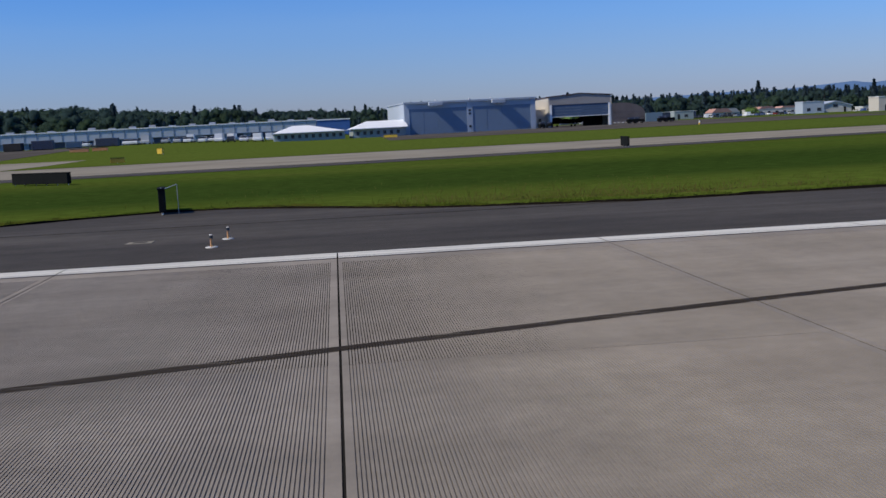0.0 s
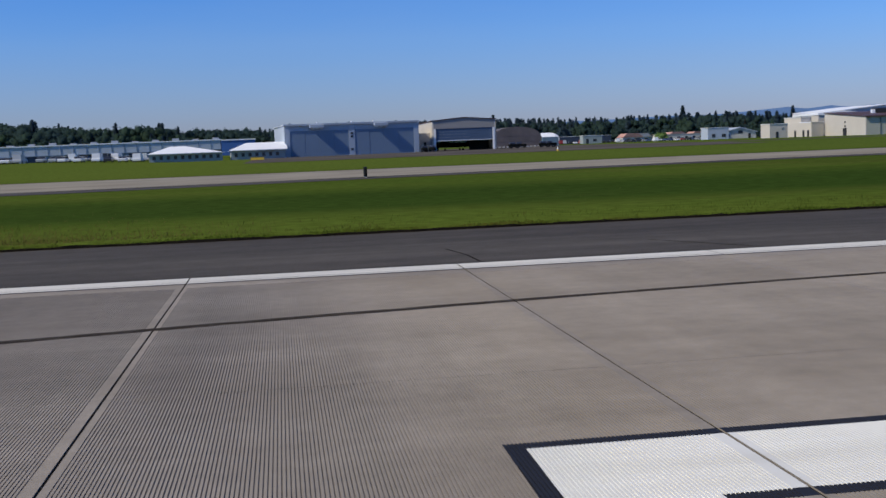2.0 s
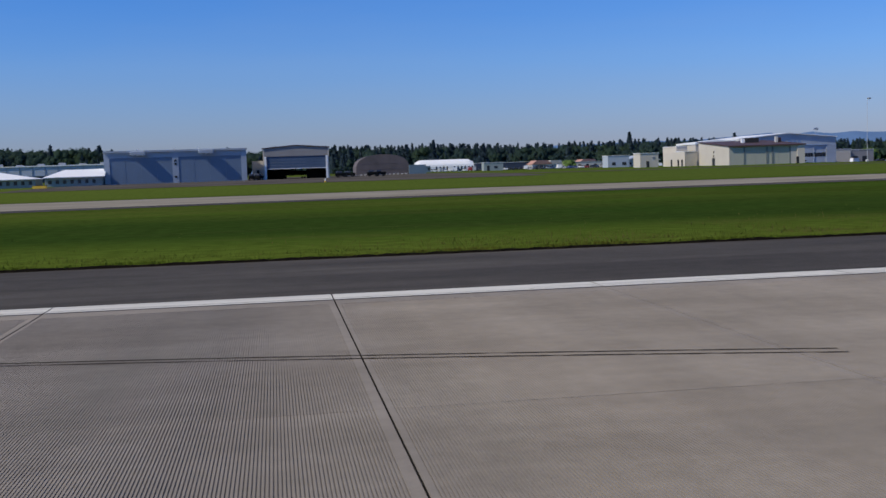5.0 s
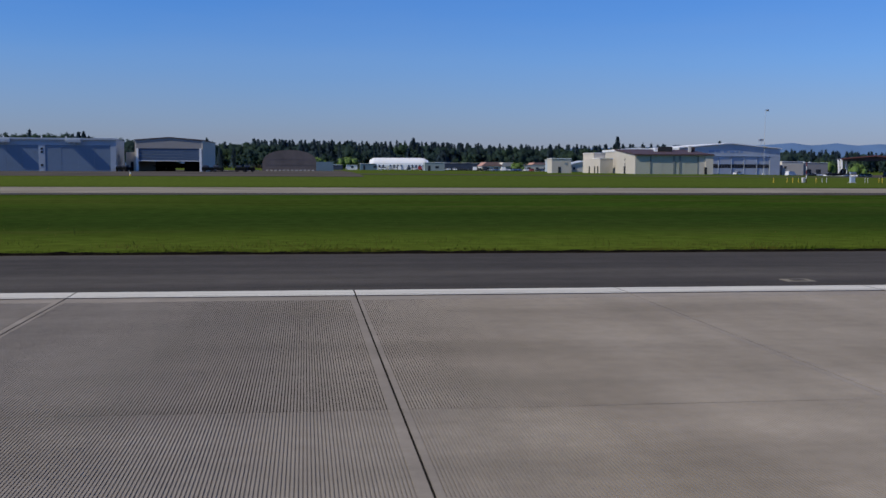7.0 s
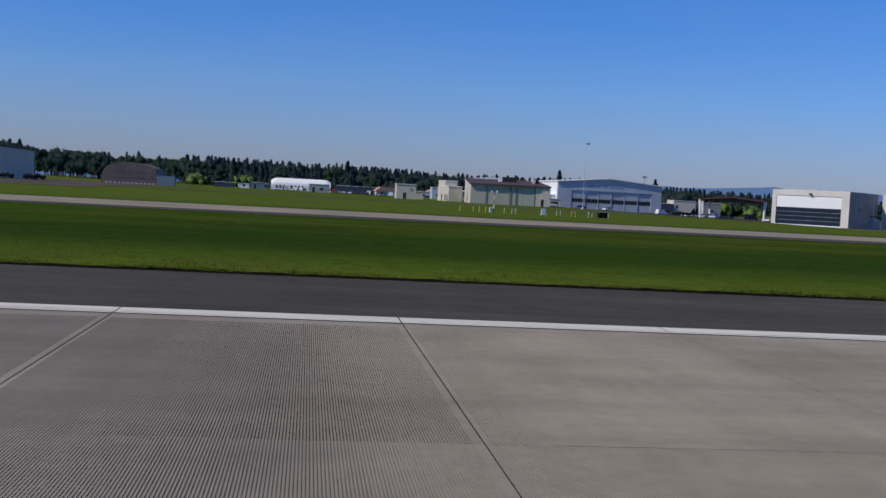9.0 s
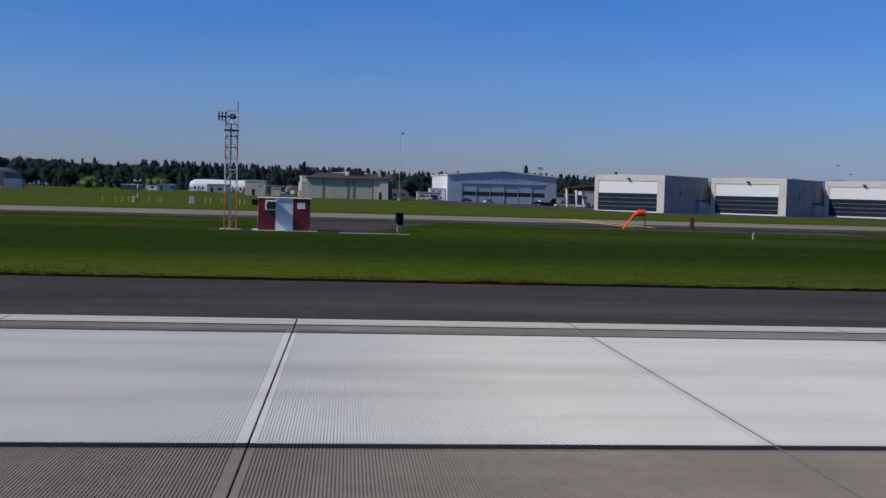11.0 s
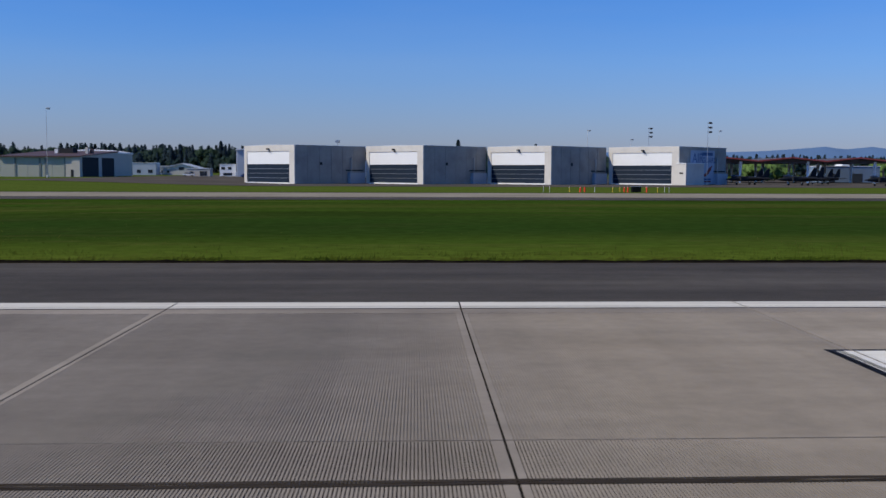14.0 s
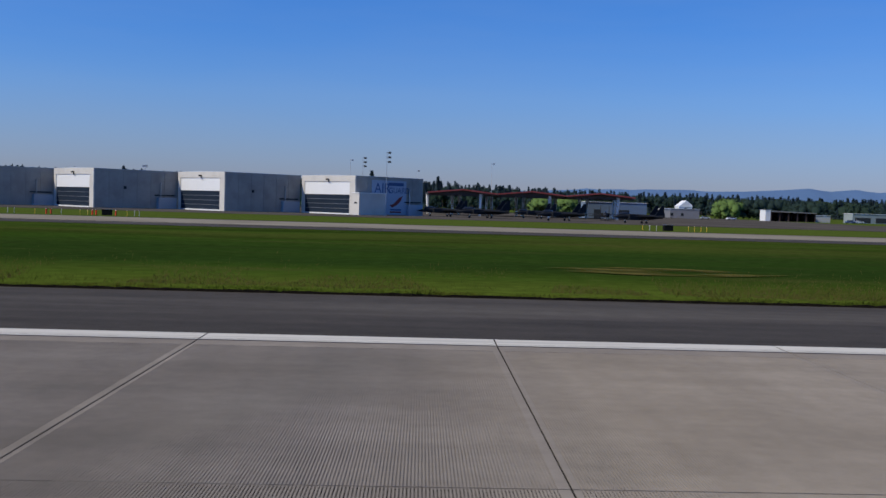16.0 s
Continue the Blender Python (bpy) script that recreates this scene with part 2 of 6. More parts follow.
    l.new(shade.outputs["Result"], thick.inputs["Value"])
    # beyond the taxiway the grass is left longer and paler
    beyond, pale = n.new("ShaderNodeMapRange"), n.new("ShaderNodeMix")
    pale.data_type = "RGBA"
    beyond.inputs["From Min"].default_value, beyond.inputs["From Max"].default_value, beyond.inputs["To Max"].default_value = 97.0, 112.0, 0.7
    pale.inputs["B"].default_value = (0.088, 0.122, 0.022, 1)
    l.new(split.outputs["Y"], beyond.inputs["Value"])
    l.new(beyond.outputs["Result"], pale.inputs["Factor"])
    l.new(last.outputs["Result"], pale.inputs["A"])
    # and towards the runway's end it is blended paler
    end, dry = n.new("ShaderNodeMapRange"), n.new("ShaderNodeMix")
    dry.data_type = "RGBA"
    end.inputs["From Min"].default_value, end.inputs["From Max"].default_value, end.inputs["To Max"].default_value = 110.0, -5.0, 0.55
    dry.inputs["B"].default_value = (0.092, 0.122, 0.020, 1)
    l.new(split.outputs["X"], end.inputs["Value"])
    l.new(end.outputs["Result"], dry.inputs["Factor"])
    l.new(pale.outputs["Result"], dry.inputs["A"])
    # a swath beside the mown strip is left longer and darker
    near, far, both, wavy, deep = (n.new(k) for k in ("ShaderNodeMapRange", "ShaderNodeMapRange", "ShaderNodeMath", "ShaderNodeMath", "ShaderNodeMix"))
    deep.data_type, both.operation, wavy.operation = "RGBA", "MULTIPLY", "MULTIPLY_ADD"
    near.inputs["From Min"].default_value, near.inputs["From Max"].default_value = 31.5, 36.0
    far.inputs["From Min"].default_value, far.inputs["From Max"].default_value, far.inputs["To Max"].default_value = 56.0, 46.0, 0.7
    wavy.inputs[1].default_value = 3.0
    l.new(tuft.outputs["Fac"], wavy.inputs[0])
    l.new(split.outputs["Y"], wavy.inputs[2])
    l.new(wavy.outputs[0], near.inputs["Value"])
    l.new(wavy.outputs[0], far.inputs["Value"])
    l.new(near.outputs["Result"], both.inputs[0])
    l.new(far.outputs["Result"], both.inputs[1])
    l.new(both.outputs[0], deep.inputs["Factor"])
    deep.inputs["B"].default_value = (0.019, 0.042, 0.008, 1)
    l.new(dry.outputs["Result"], deep.inputs["A"])
    l.new(deep.outputs["Result"], thick.inputs["Color"])
    l.new(thick.outputs["Color"], b.inputs["Base Color"])
    return m


M["grass"] = turf()


def weathered(m, layers):
    """Broad uneven tone over a surface: noise drawn out by each layer's stretch, between low and high brightness."""
    n, l = m.node_tree.nodes, m.node_tree.links
    b = n["Principled BSDF"]
    for stretch, low, high in layers:
        out = b.inputs["Base Color"].links[0].from_socket
        geo, mul, tex, ramp, hsv = (n.new(k) for k in ("ShaderNodeNewGeometry", "ShaderNodeVectorMath", "ShaderNodeTexNoise", "ShaderNodeMapRange", "ShaderNodeHueSaturation"))
        mul.operation = "MULTIPLY"
        mul.inputs[1].default_value = stretch
        tex.inputs["Scale"].default_value, tex.inputs["Detail"].default_value = 1.0, 4
        ramp.inputs["From Min"].default_value, ramp.inputs["From Max"].default_value = 0.32, 0.68
        ramp.inputs["To Min"].default_value, ramp.inputs["To Max"].default_value = low, high
        l.new(geo.outputs["Position"], mul.inputs[0])
        l.new(mul.outputs[0], tex.inputs["Vector"])
        l.new(tex.outputs["Fac"], ramp.inputs["Value"])
        l.new(ramp.outputs["Result"], hsv.inputs["Value"])
        l.new(out, hsv.inputs["Color"])
        l.new(hsv.outputs["Color"], b.inputs["Base Color"])
    return m


weathered(M["slab"], (((0.16, 1.1, 1), 0.90, 1.08), ((1.5, 0.05, 1), 0.94, 1.06), ((5.0, 5.0, 1), 0.95, 1.05)))
weathered(M["asphalt"], (((0.12, 1.6, 1), 0.86, 1.14), ((2.2, 2.2, 1), 0.92, 1.10)))


def leafy(m, color, share=0.45):
    """Leaves let part of the light through."""
    n, l = m.node_tree.nodes, m.node_tree.links
    thin, mix = n.new("ShaderNodeBsdfTranslucent"), n.new("ShaderNodeMixShader")
    thin.inputs["Color"].default_value = (*color, 1)
    mix.inputs[0].default_value = share
    l.new(n["Principled BSDF"].outputs[0], mix.inputs[1])
    l.new(thin.outputs[0], mix.inputs[2])
    l.new(mix.outputs[0], n["Material Output"].inputs["Surface"])
    return m


def worn(m, along=(1.2, 40.0, 1.0), low=0.38, high=0.62):
    """Lets what lies below show through where a thin film is worn away, in streaks along x."""
    n, l = m.node_tree.nodes, m.node_tree.links
    geo, mul, tex, ramp = n.new("ShaderNodeNewGeometry"), n.new("ShaderNodeVectorMath"), n.new("ShaderNodeTexNoise"), n.new("ShaderNodeMapRange")
    mul.operation = "MULTIPLY"
    mul.inputs[1].default_value = along
    tex.inputs["Scale"].default_value, tex.inputs["Detail"].default_value = 1.0, 4
    ramp.inputs["From Min"].default_value, ramp.inputs["From Max"].default_value = low, high
    l.new(geo.outputs["Position"], mul.inputs[0])
    l.new(mul.outputs[0], tex.inputs["Vector"])
    l.new(tex.outputs["Fac"], ramp.inputs["Value"])
    l.new(ramp.outputs["Result"], n["Principled BSDF"].inputs["Alpha"])
    return m


# haze blue is mixed into the light passing through these two as well
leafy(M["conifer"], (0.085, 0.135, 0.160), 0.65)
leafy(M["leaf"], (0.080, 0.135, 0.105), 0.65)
leafy(M["blade"], (0.085, 0.11, 0.015))
M["faded"] = worn(mat("faded_grass", (0.115, 0.098, 0.030), 0.95, vary=0.3, size=1.0, fine=6, bump=0.4, tint=(0.07, 0.075, 0.018), tint_size=0.5, gloss=0.0), (0.35, 0.6, 1.0), 0.40, 0.60)
worn(M["rubber"], (1.0, 30.0, 1.0), 0.30, 0.52)
M["signback"] = mat("sign_back", (0.012, 0.013, 0.013), 0.9, vary=0.3, size=0.5, gloss=0.05)
M["soil"] = mat("dark_soil", (0.016, 0.013, 0.009), 1.0, vary=0.4, size=0.4, fine=8, gloss=0.0)
M["dryblade"] = leafy(mat("dry_blades", (0.125, 0.120, 0.034), 0.9, vary=0.3, size=2.0, fine=0.7, tint=(0.155, 0.130, 0.045), tint_size=0.3, gloss=0.0), (0.12, 0.115, 0.03))
M["stalk"] = leafy(mat("seeding_grass", (0.078, 0.106, 0.018), 0.9, vary=0.3, size=2.5, fine=0.6, tint=(0.115, 0.122, 0.030), tint_size=0.18, gloss=0.0), (0.09, 0.105, 0.02))
M["straw"] = leafy(mat("straw", (0.21, 0.165, 0.07), 0.9, vary=0.3, size=0.6, tint=(0.09, 0.095, 0.024), tint_size=0.6, gloss=0.0), (0.21, 0.17, 0.07))
M["stone"] = mat("stones", (0.175, 0.150, 0.115), 0.9, vary=0.45, size=0.3, fine=5, gloss=0.0)
M["ironwork"] = mat("dark_ironwork", (0.05, 0.05, 0.052), 0.6, 0.3, vary=0.2, size=0.3)
M["crimson"] = mat("crimson_panel", (0.14, 0.010, 0.015), 0.55, vary=0.15, size=1)
M["orange_steel"] = mat("orange_steel", (0.42, 0.13, 0.035), 0.6, vary=0.2, size=0.6)
M["mast_white"] = mat("mast_white", (0.55, 0.55, 0.54), 0.6, vary=0.15, size=0.6)
CARS = [mat("car_" + n, c, 0.3, vary=0.05) for n, c in (("white", (0.75, 0.75, 0.75)), ("silver", (0.4, 0.41, 0.42)), ("black", (0.03, 0.03, 0.03)), ("blue", (0.06, 0.1, 0.22)), ("red", (0.3, 0.04, 0.03)))]
WHITE_BASE = CARS[0]


# ---- building blocks ----
def thing(name, x=0, y=0, z=0, rz=0, label="", category="", group="", kind=""):
    ob = new(name)
    ob.empty_display_size = 0.5
    ob.matrix_world = pose(x, y, z, 0, 0, rz)
    return tagged(ob, label, category, group, kind)


def finish(name, bm, material, smooth=False):
    me = bpy.data.meshes.new(name)
    bm.normal_update()
    bm.to_mesh(me)
    bm.free()
    for one in (material if isinstance(material, (list, tuple)) else [material]):
        me.materials.append(one)
    if smooth:
        for p in me.polygons:
            p.use_smooth = True
    return me


def part(name, bm, material, parent, label="", smooth=False, m=None):
    ob = new(name, finish(name, bm, material, smooth))
    ob.parent = parent
    if m is not None:
        ob.matrix_basis = m
    if label:
        ob["label"] = label
    return ob


def single(name, bm, material, label, category, kind="", group="", m=None, smooth=False):
    ob = new(name, finish(name, bm, material, smooth))
    if m is not None:
        ob.matrix_world = m
    return tagged(ob, label, category, group, kind)


def box(x0, x1, y0, y1, z0, z1, bm=None, bevel=0.0):
    bm = bm or bmesh.new()
    vs = [bm.verts.new((x, y, z)) for z in (z0, z1) for x, y in ((x0, y0), (x1, y0), (x1, y1), (x0, y1))]
    fs = [bm.faces.new([vs[i] for i in q]) for q in ((3, 2, 1, 0), (4, 5, 6, 7), (0, 1, 5, 4), (1, 2, 6, 5), (2, 3, 7, 6), (3, 0, 4, 7))]
    if bevel:
        bmesh.ops.bevel(bm, geom=list({e for f in fs for e in f.edges}), offset=bevel, segments=1, affect="EDGES")
    return bm


def prism(profile, y0, y1, bm=None):
    """A profile of (x, z) points pushed from y0 to y1."""
    bm = bm or bmesh.new()
    a = [bm.verts.new((x, y0, z)) for x, z in profile]
    b = [bm.verts.new((x, y1, z)) for x, z in profile]
    bm.faces.new(a)
    bm.faces.new(b[::-1])
    for i in range(len(a)):
        j = (i + 1) % len(a)
        bm.faces.new((a[j], a[i], b[i], b[j]))
    bmesh.ops.recalc_face_normals(bm, faces=bm.faces)
    return bm


def plate(points, z0, z1, bm=None):
    """A flat polygon of (x, y) points with thickness."""
    bm = bm or bmesh.new()
    a = [bm.verts.new((x, y, z0)) for x, y in points]
    b = [bm.verts.new((x, y, z1)) for x, y in points]
    bm.faces.new(a[::-1])
    bm.faces.new(b)
    for i in range(len(a)):
        j = (i + 1) % len(a)
        bm.faces.new((a[i], a[j], b[j], b[i]))
    bmesh.ops.recalc_face_normals(bm, faces=bm.faces)
    return bm


def rod(a, b, r0, r1=None, seg=8, bm=None):
    bm = bm or bmesh.new()
    a, b = Vector(a), Vector(b)
    way = b - a
    m = Matrix.Translation((a + b) / 2) @ way.to_track_quat("Z", "Y").to_matrix().to_4x4()
    bmesh.ops.create_cone(bm, cap_ends=True, segments=seg, radius1=r0, radius2=r0 if r1 is None else r1, depth=way.length, matrix=m)
    return bm


def smooth(a, b, v):
    u = min(1, max(0, (v - a) / (b - a)))
    return u * u * (3 - 2 * u)


def land(x, y):
    """Height of the ground."""
    a = 0.75 + 0.9 * (1 - smooth(-45, -8, x)) + (0.4 - 0.75) * smooth(90, 180, x) + (-0.65 - 0.4) * smooth(190, 245, x)
    near = smooth(190, 245, x)
    z = a * smooth(110 - 12 * near, 215 - 70 * near, y)
    z -= 0.36 * smooth(219, 228, x) * (1 - smooth(243, 254, x)) * smooth(23, 42, y) * (1 - smooth(60, 74, y))
    z -= 0.06 * (1 - smooth(22.7, 24.6, y)) if y < 24.6 else 0
    return z


def sheet(xs, ys, lift, bm=None):
    """A grid over the land, lifted by a few centimetres."""
    bm = bm or bmesh.new()
    rows = [[bm.verts.new((x, y, land(x, y) + lift)) for x in xs] for y in ys]
    for r, s in zip(rows, rows[1:]):
        for i in range(len(r) - 1):
            bm.faces.new((r[i], r[i + 1], s[i + 1], s[i]))
    return bm


def steps(a, b, d):
    n = max(1, round((b - a) / d))
    return [a + (b - a) * i / n for i in range(n + 1)]


# ---- large structure ----
xs = [-4200, -2500, -1500, -900, -600, -400, -250] + steps(-150, 560, 10) + [650, 800, 1100, 1600, 2400, 3600, 4700]
ys = [-3000, -1200, -500, -200, -80, -40, -20, 0, 22.7, 23.1, 24, 27, 31, 35, 39, 43, 50, 58, 62, 66, 70, 75] + steps(80, 300, 10) + [340, 400, 500, 650, 900, 1400, 2200, 3200, 4300]
single("ground", sheet(xs, ys, 0), M["grass"], "mown green grass field with yellow-green patches", "grass", "structure")

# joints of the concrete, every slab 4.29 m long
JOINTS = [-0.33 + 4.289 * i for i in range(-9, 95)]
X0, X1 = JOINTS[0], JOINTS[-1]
runway = thing("runway", label="grooved pale concrete runway of large slabs with dark joints", category="runway", kind="structure")
part("joint_bed", box(X0 - 1, X1 + 1, -16, 16.0, -0.30, -0.009), M["filler"], runway)
part("far_paving", box(-1500, X0, -16, 16.0, -0.3, 0), M["concrete"], runway)
part("far_paving", box(X1, 2500, -16, 16.0, -0.3, 0), M["concrete"], runway)
part("near_paving", box(X0, X1, -16, -0.01, -0.3, -0.001), M["concrete"], runway)
GAP = 0.0115
shoulder = bmesh.new()
box(-900, 2500, 16.0, 23.1, -0.3, -0.006, shoulder)
box(-900, 2500, -23.1, -16.0, -0.3, -0.006, shoulder)
plate([(-60, 23.1), (6.5, 23.1), (5.0, 23.5), (2.9, 24.1), (1.7, 24.6), (0.3, 25.7), (-1.6, 27.2), (-3.5, 28.3), (-5.2, 28.4), (-7.3, 27.4), (-9, 26.3), (-20, 25), (-60, 24)], -0.3, 0.004, shoulder)
single("runway_shoulder", shoulder, M["asphalt"], "dark asphalt shoulder beside the runway", "pavement", "structure")

# painted markings; the cuts at the joints show through the paint
marking = thing("edge_line", label="white painted runway edge line", category="marking", kind="structure")


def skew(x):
    """Slant of joints and grooves along x, shaped to fit the camera's view."""
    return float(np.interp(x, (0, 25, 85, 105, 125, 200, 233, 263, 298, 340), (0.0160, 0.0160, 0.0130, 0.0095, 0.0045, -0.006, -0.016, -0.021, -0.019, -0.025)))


def cuts(a, b, x0, x1, top):
    """The profile of (x, z) points of a grooved surface between the joints a and b, from x0 to x1."""
    pts = [(x0, top)]
    k = 0
    while True:
        g = a + MARGIN + k * GROOVE
        if g + GROOVE > b - MARGIN or g + GROOVE > x1:
            break
        if g > x0:
            pts += [(g, top), (g + 0.001, top - DEEP), (g + 0.0085, top - DEEP), (g + 0.0095, top)]
        k += 1
    return pts + [(x1, top)]


def ribbed(pts, y0, y1, k=0.0, square=(False, False)):
    """A sheet over that profile, from y0 to y1, out of square by k."""
    last = len(pts) - 1
    vs = [(x + (0 if (i == 0 and square[0]) or (i == last and square[1]) else k * (15.6 - y)), y, z) for i, (x, z) in enumerate(pts) for y in (y0, y1)]
    return vs, [(2 * i, 2 * i + 2, 2 * i + 3, 2 * i + 1) for i in range(len(pts) - 1)]


def painted(name, x0, x1, y0, y1, parent, material="paint", z=0.004, grooves=True):
    V, F = [], []
    ends = [JOINTS[0]] + JOINTS + [JOINTS[-1] + 2000]
    for a, b in zip(ends, ends[1:]):
        lo, hi = max(a + GAP, x0), min(b - GAP, x1)
        if hi - lo < 0.02:
            continue
        vs, fs = ribbed(cuts(a, b, lo, hi, z) if grooves else [(lo, z), (hi, z)], y0, y1, skew(a), (lo == x0, hi == x1))
        F += [tuple(i + len(V) for i in f) for f in fs]
        V += vs
    me = bpy.data.meshes.new(name)
    me.from_pydata(V, [], F)
    me.materials.append(M[material])
    ob = new(name, me)
    ob.parent = parent
    return ob


M["edgepaint"] = mat("edge_line_paint", (0.66, 0.62, 0.525), 0.6, vary=0.08, size=1.0, fine=14, tint=(0.50, 0.465, 0.40), tint_size=0.7, stretch=(0.25, 9.0, 1.0), gloss=0.1)
for a, b in ((X0, 60.0), (60.0, 150.0), (150.0, 240.0), (240.0, X1), (X1, 1500)):
    painted("stripe", a, b, 15.435, 15.98, marking, "edgepaint", 0.004, False)
    painted("inner_stripe", a, b, 15.28, 15.412, marking, "edgepaint", 0.004, False)
    painted("border", a, b, 15.215, 15.28, marking, "border", 0.003, False)
zone = thing("touchdown_marking", label="pair of white touchdown stripes with black borders", category="marking", kind="structure")
for y0, y1 in ((7.55, 8.98), (10.02, 11.44)):
    painted("border", 269.55, 286.02, y0 - 0.11, y1 + 0.11, zone, "border", 0.002)
    painted("stripe", 269.67, 285.86, y0, y1, zone)
aim = thing("aiming_marking", label="broad white aiming point block with black border", category="marking", kind="structure")
painted("border", 162.6, 195.0, 7.66, 14.45, aim, "border", 0.002)
painted("block", 162.75, 194.85, 7.8, 14.33, aim)
number = thing("runway_number", label="large white painted runway characters with black borders", category="marking", kind="structure")


def span(points, y):
    """Where the line at height y crosses an outline: lowest and highest x."""
    xs = []
    for (xa, ya), (xb, yb) in zip(points, points[1:] + points[:1]):
        if (ya - y) * (yb - y) <= 0 and ya != yb:
            xs.append(xa + (xb - xa) * (y - ya) / (yb - ya))
    return (min(xs), max(xs)) if xs else None


def fill(name, outline, hole, material, z):
    """Paint laid inside an outline, with the cuts of the concrete showing through it."""
    V, F = [], []
    marks = sorted({p[1] for p in outline} | {p[1] for p in hole})
    slanted = [sorted((a[1], b[1])) for q in (outline, hole) for a, b in zip(q, q[1:] + q[:1]) if a[0] != b[0] and a[1] != b[1]]
    ys = marks[:1]
    for a, b in zip(marks, marks[1:]):
        ys += steps(a, b, 0.03 if any(lo < (a + b) / 2 < hi for lo, hi in slanted) else 0.5)[1:]
    for y0, y1 in zip(ys, ys[1:]):
        mid, e = (y0 + y1) / 2, 1e-4
        out = span(outline, y0 + e), span(outline, y1 - e)
        inner = (span(hole, y0 + e), span(hole, y1 - e)) if span(hole, y0 + e) and span(hole, y1 - e) else None
        left, right = [o[0] for o in out], [o[1] for o in out]
        runs = [(left, [i[0] for i in inner]), ([i[1] for i in inner], right)] if inner else [(left, right)]
        for us, ws in runs:
            u, v = max(us), min(ws)
            for a, b in zip(JOINTS, JOINTS[1:]):
                lean = skew(a) * (15.6 - mid)
                lo, hi = max(a + GAP, u - lean), min(b - GAP, v - lean)
                if hi - lo > 0.02:
                    vs, fs = ribbed(cuts(a, b, lo, hi, z), y0, y1, skew(a))
                    if lo > a + GAP:
                        vs[:2] = [(us[0], y0, z), (us[1], y1, z)]
                    if hi < b - GAP:
                        vs[-2:] = [(ws[0], y0, z), (ws[1], y1, z)]
                    F += [tuple(i + len(V) for i in f) for f in fs]
                    V += vs
    me = bpy.data.meshes.new(name)
    me.from_pydata(V, [], F)
    me.materials.append(M[material])
    ob = new(name, me)
    ob.parent = number


def grown(points, d):
    c = Vector((sum(p[0] for p in points) / len(points), sum(p[1] for p in points) / len(points)))
    return [(p[0] + (d if p[0] > c.x else -d), p[1] + (d if p[1] > c.y else -d)) for p in points]


def glyph(points, hole):
    """A painted character: black border and white field round an open middle."""
    fill("border", grown(points, 0.13), grown(hole, -0.13), "border", 0.002)
    fill("character", points, hole, "paint", 0.0035)


glyph([(6.1, 5.37), (9.75, 5.37), (11.9, 4.2), (12.3, 3.2), (12.3, 1.9), (6.1, 1.9)], [(8.0, 4.28), (9.6, 4.28), (10.9, 3.4), (10.9, 2.6), (8.0, 2.6)])
glyph([(15.66, 5.40), (18.97, 5.40), (18.97, 1.9), (15.66, 1.9)], [(16.5, 4.28), (18.1, 4.28), (18.1, 2.6), (16.5, 2.6)])

# curved tyre track across the first slabs, and rubber streaks
tyre = thing("tyre_track", label="dark curved tyre track on the concrete", category="marking", kind="structure")


def track(points, width, name="track", material="rubber", z=0.0025, fork=0.0, narrow=1.0):
    bm = bmesh.new()
    for side in ((-1, 1) if fork else (0,)):
        last = None
        for i, (x, y) in enumerate(points):
            o = side * fork * i / (len(points) - 1)
            w = width * (1 + (narrow - 1) * i / (len(points) - 1))
            row = (bm.verts.new((x, y + o - w / 2, z)), bm.verts.new((x, y + o + w / 2, z)))
            if last:
                bm.faces.new((last[0], row[0], row[1], last[1]))
            last = row
    return part(name, bm, M[material], tyre)


def curve(x0, x1, y):
    return [(x, y(x)) for x in steps(x0, x1, 1.0)]


bend = lambda x: 12.45 - 0.00455 * (30 - x) ** 2 if x < 30 else 12.45 - 0.0052 * (x - 30) ** 2
track(curve(-14, 14, bend), 0.20)
track(curve(14, 34, bend), 0.20, narrow=0.3)
track(curve(26, 56, bend), 0.05, z=0.0032, fork=0.11)
M["faint"] = worn(mat("faint_rubber", (0.13, 0.112, 0.092), 0.95, vary=0.3, size=1, gloss=0.03), (0.5, 30, 1), 0.44, 0.78)
for x0, x1, y, w in ((115.4, 117.8, 6.8, 0.09), (190.3, 206, 6.75, 0.09), (205, 226, 8.25, 0.06), (206, 222, 7.85, 0.12), (228, 246, 7.95, 0.05), (246, 276, 6.55, 0.12), (292, 312, 8.02, 0.05), (298, 322, 7.7, 0.07)):
    if w > 0.085:
        track([(x, y) for x in steps(x0 + 0.3, x1 - 0.3, 2.0)], w * 1.1, "streak", "rubber", 0.002)
    for o in ((-0.42, -0.1, 0.3) if w > 0.085 else (0,)):
        track([(x, y + o * w + 0.02 * math.sin(x + 3 * o)) for x in steps(x0 + 2 * abs(o), x1 - 3 * abs(o), 2.0)], w * (0.26 if w > 0.085 else 1), "streak", "rubber" if w > 0.085 and o < 0 else "faint")

taxiway = thing("taxiway", label="pale concrete taxiway parallel to the runway", category="taxiway", kind="structure")
def lane(xs, low, high, lift):
    """A strip of paving along x whose edges, low(x) and high(x), may run a little askew."""
    bm = bmesh.new()
    rows = [[bm.verts.new((x, low(x) + (high(x) - low(x)) * u, land(x, low(x) + (high(x) - low(x)) * u) + lift)) for x in xs] for u in (0, 0.3, 0.6, 1)]
    for r, q in zip(rows, rows[1:]):
        for a in range(len(r) - 1):
            bm.faces.new((r[a], r[a + 1], q[a + 1], q[a]))
    return bm


